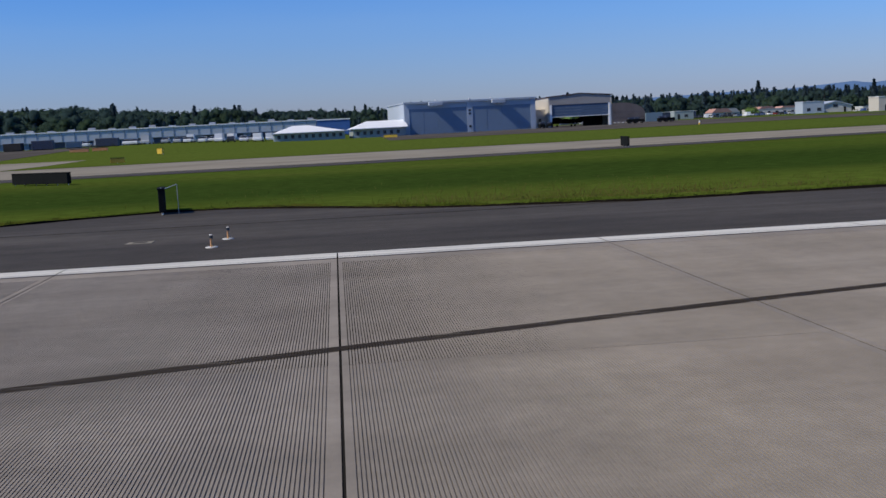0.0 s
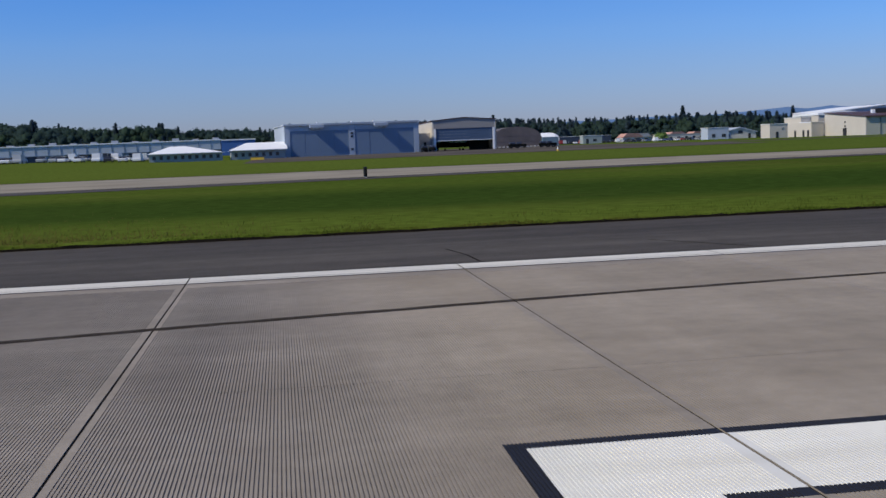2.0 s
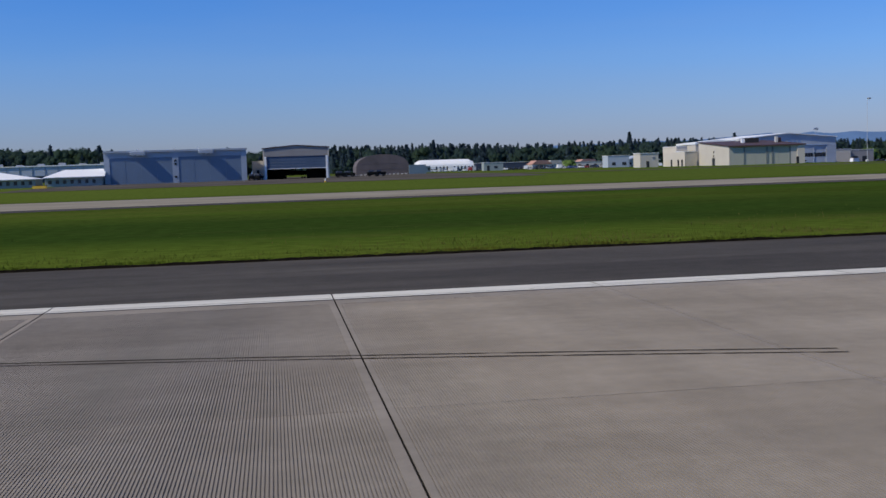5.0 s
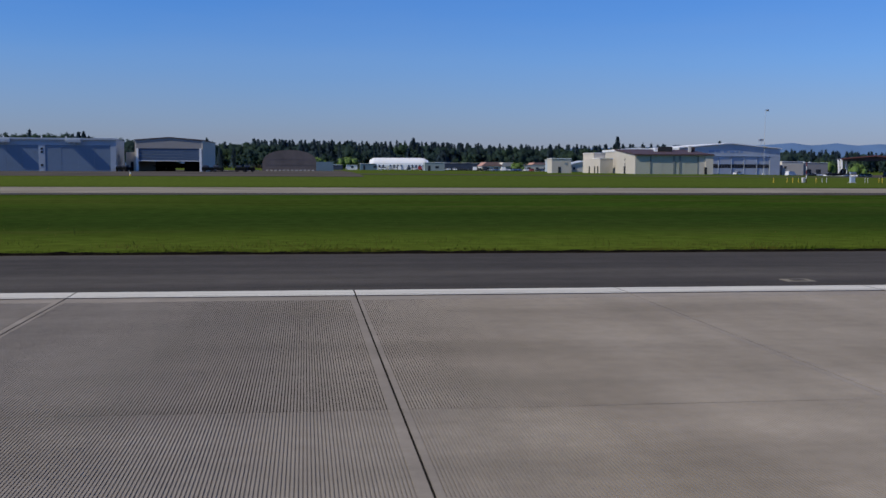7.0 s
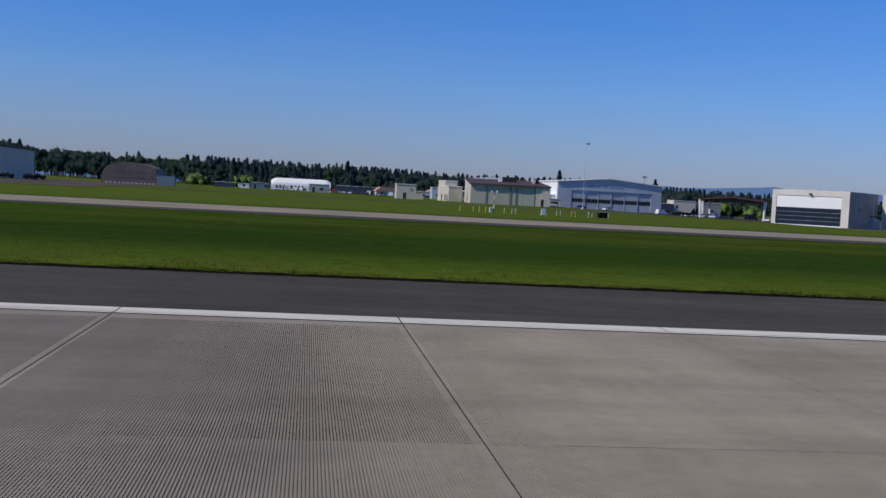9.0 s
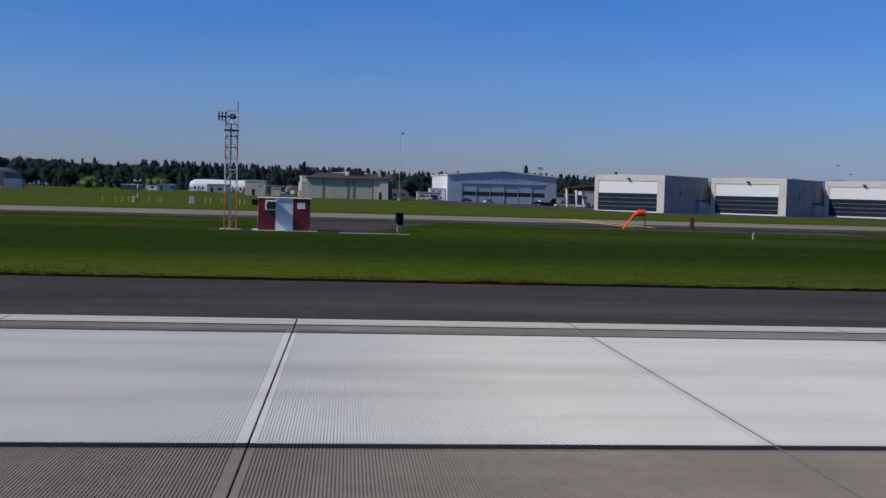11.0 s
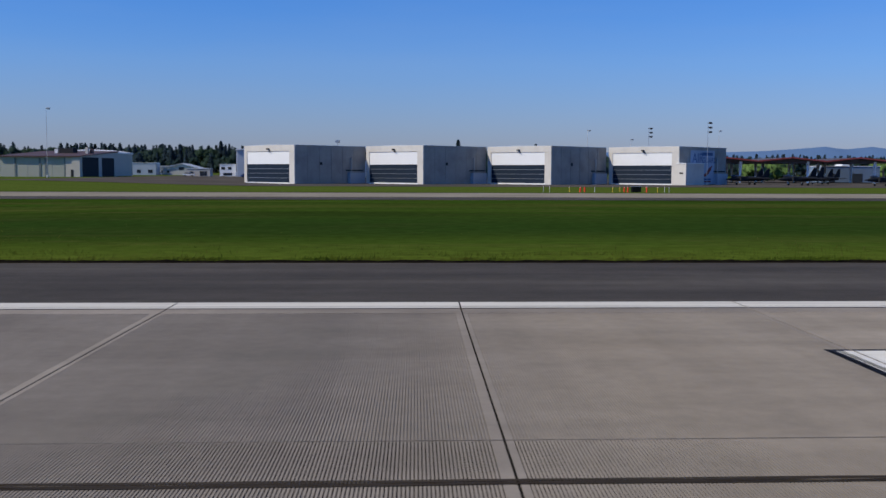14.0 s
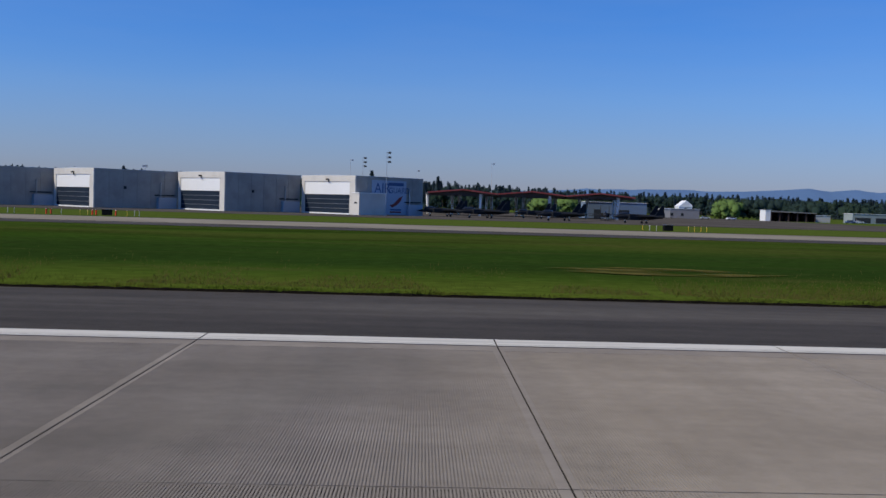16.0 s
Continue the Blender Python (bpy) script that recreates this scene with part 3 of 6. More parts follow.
LONG = [-1500, -600] + steps(-200, 700, 25) + [1200, 2500]
kerb = lambda x: float(np.interp(x, (0, 45, 110, 200), (69.5, 76, 79.5, 82.4)))
verge_line = lambda x: float(np.interp(x, (0, 45, 110, 200), (63.5, 72, 74.0, 74.5)))
part("paving", lane(LONG, kerb, lambda x: 98.5, 0.02), M["concrete"], taxiway)
part("asphalt_edge", lane(LONG, verge_line, kerb, 0.014), M["asphalt"], taxiway)
part("asphalt_edge", sheet([-1500, -600, -200, 0, 200, 400, 700, 2500], [98.5, 100.0], 0.014), M["asphalt"], taxiway)
part("branch", sheet(steps(-140, -33, 12), [98.5, 106, 115, 125, 134], 0.024), M["concrete"], taxiway)
apron = thing("apron", label="weathered grey asphalt apron in front of the hangars", category="apron", kind="structure")
part("asphalt_field", sheet(steps(6, 92, 6), steps(165, 340, 12), 0.03), M["apron"], apron)
part("asphalt_field", sheet(steps(-160, -48, 12), steps(134, 215, 12), 0.03), M["apron"], apron)
part("asphalt_field", sheet(steps(196, 470, 8), steps(186, 420, 12), 0.03), M["apron"], apron)
part("service_road", sheet(steps(92, 196, 8), [186, 190, 195], 0.03), M["apron"], apron)
pad = thing("gravel_pad", label="grey gravel strip with dry grass edges under the light boxes", category="pad", kind="structure")


def strip(left, right, y0, y1, lift, material, name):
    """A strip over the land with wandering edges; left and right give x for y."""
    bm = bmesh.new()
    last = None
    for y in steps(y0, y1, 0.3):
        l, r = left(y), right(y)
        row = [bm.verts.new((l + (r - l) * u, y, land(l + (r - l) * u, y) + lift)) for u in (0, 0.25, 0.5, 0.75, 1)]
        if last:
            for i in range(4):
                bm.faces.new((last[i], last[i + 1], row[i + 1], row[i]))
        last = row
    return part(name, bm, M[material], pad)


wobble = lambda y, s: 0.5 * noise.noise((y * 0.3, s, 0)) + 0.35 * noise.noise((y * 0.9, s, 4)) + 0.25 * noise.noise((y * 2.6, s, 8))
strip(lambda y: 230.0 + 0.07 * (y - 23) + 0.9 * math.exp(-((y - 31) / 6) ** 2) + 1.3 * wobble(y, 1), lambda y: 237.6 - 0.03 * (y - 23) + wobble(y, 2), 22.9, 68, 0.030, "drygrass", "dry_edge")
strip(lambda y: 230.5 + 0.07 * (y - 23) + 0.8 * math.exp(-((y - 31) / 6) ** 2) + wobble(y, 3), lambda y: 236.3 - 0.012 * (y - 23) + wobble(y, 4), 23.2, 64, 0.045, "gravel", "gravel")
strip(lambda y: 211.5 + wobble(y, 5), lambda y: 217.5 + 0.1 * (y - 66) + 2 * wobble(y, 6), 58, 71, 0.03, "faded", "dry_edge")
strip(lambda y: 337.2 + wobble(y, 7) + 0.8 * (y - 34.2) ** 2, lambda y: 345.5 - 0.8 * (y - 34.2) ** 2 + wobble(y, 8), 32.2, 36.2, 0.03, "faded", "dry_edge")

# distant hills; the blue of haze is put into their colour
ridge = lambda x: float(np.interp(x, (300, 950, 1200, 1500, 1700, 1850, 2050, 2300), (25, 70, 76, 74, 82, 80, 84, 76)))
bm = bmesh.new()
rows = []
for k, y in enumerate((3300, 3500, 3900)):
    rows.append([bm.verts.new((x, y, -5 if k == 0 else ridge(x) * (1 + 0.22 * noise.noise((x * 0.0022, y * 0.001, 3))) + 8 * noise.noise((x * 0.012, 1, y)))) for x in steps(-2600, 4600, 40)])
for r, s in zip(rows, rows[1:]):
    for i in range(len(r) - 1):
        bm.faces.new((r[i], r[i + 1], s[i + 1], s[i]))
single("backdrop", bm, M["hill"], "distant wooded hills in haze blue on the horizon", "hills", "structure", smooth=True)


# ---- woods ----
ICO = bmesh.new()
bmesh.ops.create_icosphere(ICO, subdivisions=1, radius=1.0)
ICO_V = np.array([v.co[:] for v in ICO.verts])
ICO_F = np.array([[v.index for v in f.verts] for f in ICO.faces])
ICO.free()


def faced(tri):
    """Triangles wound so that their front looks up and towards the runway."""
    away = np.cross(tri[:, 1] - tri[:, 0], tri[:, 2] - tri[:, 0]) @ (0.0, -1.0, 0.1) < 0
    tri[away] = tri[away][:, ::-1]
    return tri


def leaf_mesh(name, specs, material, kind_of, dense=1.0):
    """Crowns of many small leaf clumps over added inner shells that lighten the gaps. specs: x, y, ground, height,
    width.
    """
    rng = np.random.default_rng(7 + len(specs))
    V, N, F, base = [], [], [], 0

    def add(v, n, f):
        nonlocal base
        V.append(v), N.append(n), F.append(f + base)
        base += len(v)

    for x, y, z, h, w in specs:
        n = int((330 + 14 * h) * dense)
        foot = np.array((x, y, z))
        if kind_of == "conifer":
            u = rng.random(n) ** 0.8
            a = rng.random(n) * 2 * np.pi
            tier = 0.82 + 0.18 * np.sin(u * h * 2.6 + x)
            r = w * (1 - u) ** 0.9 * tier * rng.uniform(0.72, 1.08, n) + 0.12
            c = np.stack([r * np.cos(a), r * np.sin(a), h * (0.05 + 0.95 * u)], -1)
            s = (0.10 + 0.16 * (1 - u)) * w / math.sqrt(dense) + 0.12
            out = np.stack([np.cos(a), np.sin(a), 0.95 + 0 * a], -1)
            k = 7
            ring = 2 * np.pi * np.arange(k) / k
            lean = rng.uniform(0.8, 1.1, k)
            v = np.concatenate([np.stack([0.78 * w * lean * np.cos(ring), 0.78 * w * lean * np.sin(ring), 0 * ring + 0.08 * h], -1), [(0, 0, 0.96 * h)]])
            add(v + foot, np.concatenate([np.stack([np.cos(ring), np.sin(ring), 0 * ring + 0.9], -1), [(0, 0, 1)]]), np.array([(i, (i + 1) % k, k) for i in range(k)]))
        else:
            k = 11
            cc = np.stack([rng.normal(0, w * 0.40, k), rng.normal(0, w * 0.40, k), h * rng.uniform(0.30, 0.80, k)], -1)
            cr = rng.uniform(0.30, 0.52, k) * w
            cc[:, 2] = np.minimum(cc[:, 2], h - 0.8 * cr)
            pick = rng.integers(0, k, n)
            d = rng.normal(size=(n, 3))
            d /= np.linalg.norm(d, axis=1)[:, None]
            c = cc[pick] + d * (cr[pick] * rng.uniform(0.82, 1.06, n))[:, None]
            c[:, 2] = np.clip(c[:, 2], 0.02 * h, h)
            s = rng.uniform(0.05, 0.10, n) * w / math.sqrt(dense) + 0.16
            out = d + (0, 0, 0.75)
            for i in range(k):
                v = cc[i] + ICO_V * cr[i] * rng.uniform(0.78, 0.94, (len(ICO_V), 1))
                add(v + foot, ICO_V + (0, 0, 0.7), ICO_F)
        tri = c[:, None, :] + rng.normal(size=(n, 3, 3)) * np.asarray(s)[:, None, None] * (0.9, 0.9, 0.75) + foot
        add(faced(tri).reshape(-1, 3), np.repeat(out, 3, 0), np.arange(3 * n).reshape(-1, 3))
    V, N, F = np.concatenate(V), np.concatenate(N), np.concatenate(F)
    me = bpy.data.meshes.new(name)
    me.from_pydata(V.tolist(), [], F.tolist())
    me.shade_smooth()
    me.normals_split_custom_set_from_vertices((N / np.linalg.norm(N, axis=1)[:, None]).tolist())
    me.materials.append(material)
    return me


def trunks(specs):
    bm = bmesh.new()
    for x, y, z, h, w in specs:
        rod((x, y, z - 0.3), (x, y, z + h * 0.7), 0.02 * h, 0.006 * h, 5, bm)
    return bm


def top_at(x):
    """Height of the far woods along the airfield: tall old trees first, lower ones further on."""
    return float(np.interp(x, (-420, -216, -186, -141, -120, -88, -57, -30, 30, 150, 190, 326, 390, 424, 500, 650), (31, 31.5, 32, 27, 24.5, 26, 21.6, 20.6, 20.2, 20.0, 18.6, 20.2, 17.6, 16.8, 15.8, 15.4)))


def wood(x0, x1, y0, y1, spacing, low, high, share, label):
    rng = random.Random(int(x0 * 7 + y0))
    con, bro = [], []
    x = x0
    while x < x1:
        y = rng.uniform(y0, y1)
        h = top_at(x * 740 / y) * y / 740 * rng.uniform(low, high)
        if rng.random() < share:
            con.append((x, y, land(x, y), h, h * rng.uniform(0.14, 0.23)))
        else:
            bro.append((x, y, land(x, y), h * 0.96, h * rng.uniform(0.24, 0.36)))
        x += spacing * rng.uniform(0.4, 1.6)
    root = thing("far_woods", label=label, category="trees", kind="stuff")
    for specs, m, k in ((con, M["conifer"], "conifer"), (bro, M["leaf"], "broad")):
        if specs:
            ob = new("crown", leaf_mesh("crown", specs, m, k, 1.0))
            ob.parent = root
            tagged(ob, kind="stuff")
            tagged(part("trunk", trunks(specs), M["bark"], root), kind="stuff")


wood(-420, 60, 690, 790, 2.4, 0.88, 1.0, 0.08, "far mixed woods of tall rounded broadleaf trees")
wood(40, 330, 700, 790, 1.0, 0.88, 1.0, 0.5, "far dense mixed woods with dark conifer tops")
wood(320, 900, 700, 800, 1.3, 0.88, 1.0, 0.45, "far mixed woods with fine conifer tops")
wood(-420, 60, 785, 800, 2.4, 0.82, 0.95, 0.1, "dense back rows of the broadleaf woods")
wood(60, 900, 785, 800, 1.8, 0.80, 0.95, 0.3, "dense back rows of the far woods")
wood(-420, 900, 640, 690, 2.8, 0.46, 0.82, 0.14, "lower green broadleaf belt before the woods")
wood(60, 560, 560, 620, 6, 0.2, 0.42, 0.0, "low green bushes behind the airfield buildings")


def tree(x, y, h, w, kind_of, label, m=None):
    root = thing("tree", x, y, land(x, y), 0, label, "tree")
    ob = new("crown", leaf_mesh("crown", [(0, 0, 0, h, w)] * 4, m or M["leaf" if kind_of == "broad" else "conifer"], kind_of))
    ob.parent = root
    bm = rod((0, 0, -0.2), (0, 0, h * 0.6), 0.022 * h, 0.008 * h, 7)
    for i in range(5):
        a = i * 1.3
        rod((0, 0, h * (0.2 + 0.07 * i)), (w * 0.6 * math.cos(a), w * 0.6 * math.sin(a), h * (0.4 + 0.08 * i)), 0.008 * h, 0.003 * h, 5, bm)
    part("trunk", bm, M["bark"], root)
    return root


M["bright"] = mat("bright_leaves", (0.085, 0.15, 0.028), 0.85, vary=0.35, size=2, fine=1)
tree(148.8, 714.7, 21, 3.4, "conifer", "tall lone dark fir above the woods")
tree(312.8, 790, 26, 4.4, "conifer", "tall dark fir with broad base")
tree(359, 700, 21, 3.2, "conifer", "tall pointed dark fir")
tree(84, 395, 4.6, 3.0, "broad", "bright green broadleaf tree behind the fence", M["bright"])
tree(97, 455, 5.0, 3.6, "broad", "bright green broadleaf tree", M["bright"])
tree(469, 433, 8.0, 5.4, "broad", "rounded green broadleaf tree", M["bright"])
tree(480, 436, 8.6, 5.2, "broad", "large dark green broadleaf tree")
tree(491, 450, 8.6, 6.0, "broad", "large dark green broadleaf tree")
tree(505, 440, 8.0, 6.0, "broad", "large dark green broadleaf tree")
tree(524, 430, 7.5, 6.0, "broad", "dark green broadleaf tree beside the sheds")
tree(378, 327, 6.0, 4.6, "broad", "green broadleaf tree behind the canopies", M["bright"])
tree(390, 342, 6.4, 5.0, "broad", "green broadleaf tree behind the canopies", M["bright"])
tree(276, 420, 9.0, 6.5, "broad", "dark green broadleaf tree behind the white hangar")
tree(293, 414, 5.4, 3.8, "broad", "green broadleaf tree behind the canopy", M["bright"])
tree(300, 418, 5.0, 4.0, "broad", "dark green broadleaf tree behind the canopy")
tree(306, 414, 4.6, 3.8, "broad", "green broadleaf tree behind the canopy", M["bright"])
tree(118, 492, 8.6, 5.0, "conifer", "broad dark fir behind the white tent")
tree(144, 505, 9.0, 4.6, "conifer", "broad dark fir behind the warehouse")
tree(165.8, 425, 3.3, 2.4, "broad", "small bright green tree before the tan houses", M["bright"])
tree(205, 500, 9.0, 5.0, "broad", "green broadleaf tree beyond the parking")

# the turf stands a few centimetres above the asphalt, with a dark broken soil edge and ragged grass on it
def brink(x):
    """Where the turf begins beside the asphalt."""
    return 23.06 + np.interp(x, [-12, -9, -7.3, -5.2, -3.5, -1.6, 0.3, 1.7, 2.9, 5.0, 6.5], [2.6, 3.2, 4.3, 5.3, 5.2, 4.1, 2.6, 1.5, 1.0, 0.4, 0])


def upright(name, gx, gy, gz, tall, wide, lean, rng, material, label):
    """Many single standing blades, each one narrow triangle."""
    n = len(gx)
    a = rng.uniform(0, np.pi, n)
    V = np.stack([np.stack([gx - wide * np.cos(a), gy - wide * np.sin(a), gz], -1), np.stack([gx + wide * np.cos(a), gy + wide * np.sin(a), gz], -1),
                  np.stack([gx + rng.normal(0, lean, n), gy + rng.normal(0, lean, n), gz + tall], -1)], 1)
    me = bpy.data.meshes.new(name)
    me.from_pydata(faced(V).reshape(-1, 3).tolist(), [], np.arange(3 * n).reshape(-1, 3).tolist())
    me.shade_smooth()
    me.normals_split_custom_set_from_vertices([(0.0, -0.25, 0.97)] * (3 * n))
    me.materials.append(material)
    return tagged(new(name, me), label, "grass", "", "stuff")


rng = np.random.default_rng(3)
verge = thing("turf_edge", label="raised ragged turf edge with dark soil beside the asphalt", category="grass", kind="structure")
for x0, x1 in ((-12.0, 230.2), (237.4, 372.0)):
    bx = np.array(steps(x0, x1, 0.22))
    step = np.array([noise.noise((x * 0.9, 0, 2)) + 0.8 * noise.noise((x * 3.1, 0, 5)) for x in bx])
    hx = np.clip(0.054 + 0.022 * step + rng.normal(0, 0.006, len(bx)), 0.012, 0.10)
    yx = brink(bx) + 0.03 * step[::-1] + rng.normal(0, 0.012, len(bx))
    for name, rows, m in (("soil", ((0.0, -0.05), (0.03, None)), "soil"), ("turf", ((0.03, None), (0.5, 1.0), (1.6, 0.3), (2.6, -0.2)), "grass")):
        V = [(x, y + o, z if z == -0.05 else (h if z is None else h * max(z, 0) - (0.03 if z < 0 else 0))) for o, z in rows for x, y, h in zip(bx, yx, hx)]
        k = len(bx)
        F = [(r * k + i, r * k + i + 1, (r + 1) * k + i + 1, (r + 1) * k + i) for r in range(len(rows) - 1) for i in range(k - 1)]
        me = bpy.data.meshes.new(name)
        me.from_pydata(V, [], F)
        me.materials.append(M[m])
        ob = new(name, me)
        ob.parent = verge


def field(n, spread, offset=0.0):
    gx = rng.uniform(-12, 370, n)
    gy = brink(gx) + offset + rng.gamma(1.3, spread, n)
    keep = (gx < 230.2) | (gx > 237.4)
    return gx[keep], gy[keep]


gx, gy = field(120000, 0.16, 0.045)
clump = 0.55 + 0.9 * np.abs(np.sin(gx * 0.9) * np.sin(gx * 0.23 + 1.0)) + rng.uniform(0, 0.3, len(gx))
upright("grass_edge", gx, gy, 0 * gx + 0.03, rng.uniform(0.015, 0.075, len(gx)) * clump, rng.uniform(0.008, 0.026, len(gx)), 0.035, rng, M["blade"], "ragged standing grass along the asphalt edge")
gx, gy = field(170000, 2.0, 0.3)
tuft = np.array([noise.noise((x * 0.35, y * 0.5, 1)) for x, y in zip(gx[::1], gy[::1])])
keep = tuft + rng.normal(0, 0.5, len(gx)) > -0.35
gx, gy, tuft = gx[keep], gy[keep], tuft[keep]
upright("meadow_grass", gx, gy, 0 * gx - 0.02, (0.02 + rng.gamma(2.0, 0.013, len(gx))) * (1 + 0.8 * tuft), rng.uniform(0.006, 0.015, len(gx)), 0.035, rng, M["stalk"], "longer pale seeding grass in the verge")

# dry yellow swaths in the verge at both ends of the run
gx = np.concatenate([rng.normal(c, w, k) for c, w, k in ((6, 3.5, 9000), (66, 8, 7000), (120, 9, 7000), (192, 7, 9000), (300, 9, 16000), (322, 10, 24000), (346, 9, 24000))])
gy = brink(gx) + 0.5 + rng.gamma(1.8, 1.5, len(gx))
keep = np.array([noise.noise((x * 0.3, y * 0.12, 6)) for x, y in zip(gx, gy)]) > -0.12
gx, gy = gx[keep], gy[keep]
upright("dry_grass", gx, gy, 0 * gx - 0.02, 0.035 + rng.gamma(2.0, 0.020, len(gx)), rng.uniform(0.005, 0.013, len(gx)), 0.035, rng, M["dryblade"], "dry yellow seeding grass among the green")

# dry tufts along both edges of the gravel strip, and loose stones on it
rng = np.random.default_rng(11)
n = 6500
gy = rng.uniform(23.2, 66, n)
side = rng.integers(0, 2, n)
gx = np.where(side == 0, 230.2 + 0.07 * (gy - 23) + 0.85 * np.exp(-((gy - 31) / 6) ** 2), 237.0 - 0.02 * (gy - 23)) + rng.normal(0, 0.36, n)
gz = np.array([land(x, y) for x, y in zip(gx, gy)]) + 0.02
hh, a, ww = rng.uniform(0.01, 0.045, n), rng.uniform(0, np.pi, n), rng.uniform(0.008, 0.025, n)
V = np.stack([np.stack([gx - ww * np.cos(a), gy - ww * np.sin(a), gz], -1), np.stack([gx + ww * np.cos(a), gy + ww * np.sin(a), gz], -1),
              np.stack([gx + rng.normal(0, 0.06, n), gy + rng.normal(0, 0.06, n), gz + hh], -1)], 1).reshape(-1, 3)
me = bpy.data.meshes.new("dry_tufts")
me.from_pydata(V.tolist(), [], np.arange(3 * n).reshape(-1, 3).tolist())
me.materials.append(M["straw"])
tagged(new("dry_tufts", me), "dry yellow grass tufts along the gravel strip", "grass", "", "stuff")
n = 7000
gy = 23.3 + 40 * rng.random(n) ** 1.5
gx = rng.uniform(231.0, 236.4, n) + 0.03 * (gy - 23)
gz = np.array([land(x, y) for x, y in zip(gx, gy)]) + 0.04
r = rng.uniform(0.008, 0.028, n)
corner = np.array([(1, 0, -0.2), (-0.6, 0.8, -0.2), (-0.5, -0.9, -0.2), (0.1, 0.1, 0.8)])
V = (np.stack([gx, gy, gz], -1)[:, None, :] + r[:, None, None] * (corner[None] + rng.normal(0, 0.2, (n, 4, 3)))).reshape(-1, 3)
F = (np.arange(n)[:, None, None] * 4 + np.array([(0, 1, 3), (1, 2, 3), (2, 0, 3)])[None]).reshape(-1, 3)
me = bpy.data.meshes.new("loose_stones")
me.from_pydata(V.tolist(), [], F.tolist())
me.materials.append(M["stone"])
tagged(new("loose_stones", me), "loose grey stones on the gravel strip", "gravel", "", "stuff")


# ---- buildings ----
def grid_door(parent, x0, x1, z0, z1, y, leaves, material, name="door", label=""):
    """Tall sliding door leaves with a step between neighbours."""
    w = (x1 - x0) / leaves
    for i in range(leaves):
        part(name, box(x0 + i * w + 0.012, x0 + (i + 1) * w - 0.012, y + 0.02 * (i % 2), y + 0.02 * (i % 2) + 0.1, z0, z1), material, parent, label)


def blue_hangar():
    h = thing("hangar", 11.9, 230.6, 0.72, 6.1, "large blue-grey metal double hangar with two closed tall doors", "hangar")
    W, H, D = 29.6, 6.95, 26
    part("wall", box(0, 0.35, 0, D, 0, H - 0.05), M["bluegrey"], h)
    part("wall", box(W - 0.35, W, 0, D, 0, H - 0.05), M["bluegrey"], h)
    part("wall", box(0.35, W - 0.35, D - 0.3, D, 0, H - 0.05), M["bluegrey"], h)
    part("header", box(0.35, W - 0.35, 0.1, 0.6, 5.75, H - 0.05), M["bluegrey"], h)
    part("roof", box(-0.2, W + 0.2, -0.25, D + 0.2, H - 0.05, H + 0.18), M["bluegrey"], h)
    part("roof_edge", box(-0.25, W + 0.25, -0.32, -0.22, H - 0.2, H + 0.2), M["bluegrey"], h)
    for x0, x1 in ((-0.1, 1.05), (13.95, 15.25), (28.55, 29.7)):
        part("column", box(x0, x1, -0.08, 0.7, 0, H - 0.25), M["bluegrey"], h)
    for x0, x1 in ((1.05, 13.95), (15.25, 28.55)):
        part("rail", box(x0, x1, -0.05, 0.5, 5.62, 5.85), M["bluegrey"], h)
        # box added to cast the slanted shadow on the door; its lamps are assumed
        rack = part("light_rack", box(x0 + 4.3, x0 + 7.4, -1.05, -0.1, 6.15, 6.95, bevel=0.08), M["bluegrey"], h)
        for k in range(3):
            part("lamp", box(x0 + 4.6 + k, x0 + 5.2 + k, -0.9, -0.4, 6.02, 6.15), M["white"], rack)
        grid_door(h, x0, x1, 0.02, 5.62, 0.0, 4, M["bluedoor"], label="tall blue-grey sliding door leaf")
    for z in (1.1, 3.9, 4.6):
        part("window", box(14.35, 14.85, -0.13, -0.08, z, z + 0.45), M["glass"], h)
    for x in (7.0, 14.6, 19.5):
        part("roof_post", box(x - 0.12, x + 0.12, -0.1, 0.15, H + 0.1, H + 0.55), M["white"], h)


def gable(w, eave, ridge, drop=0.0):
    return [(0, drop), (w, drop), (w, eave), (w / 2, ridge), (0, eave)]


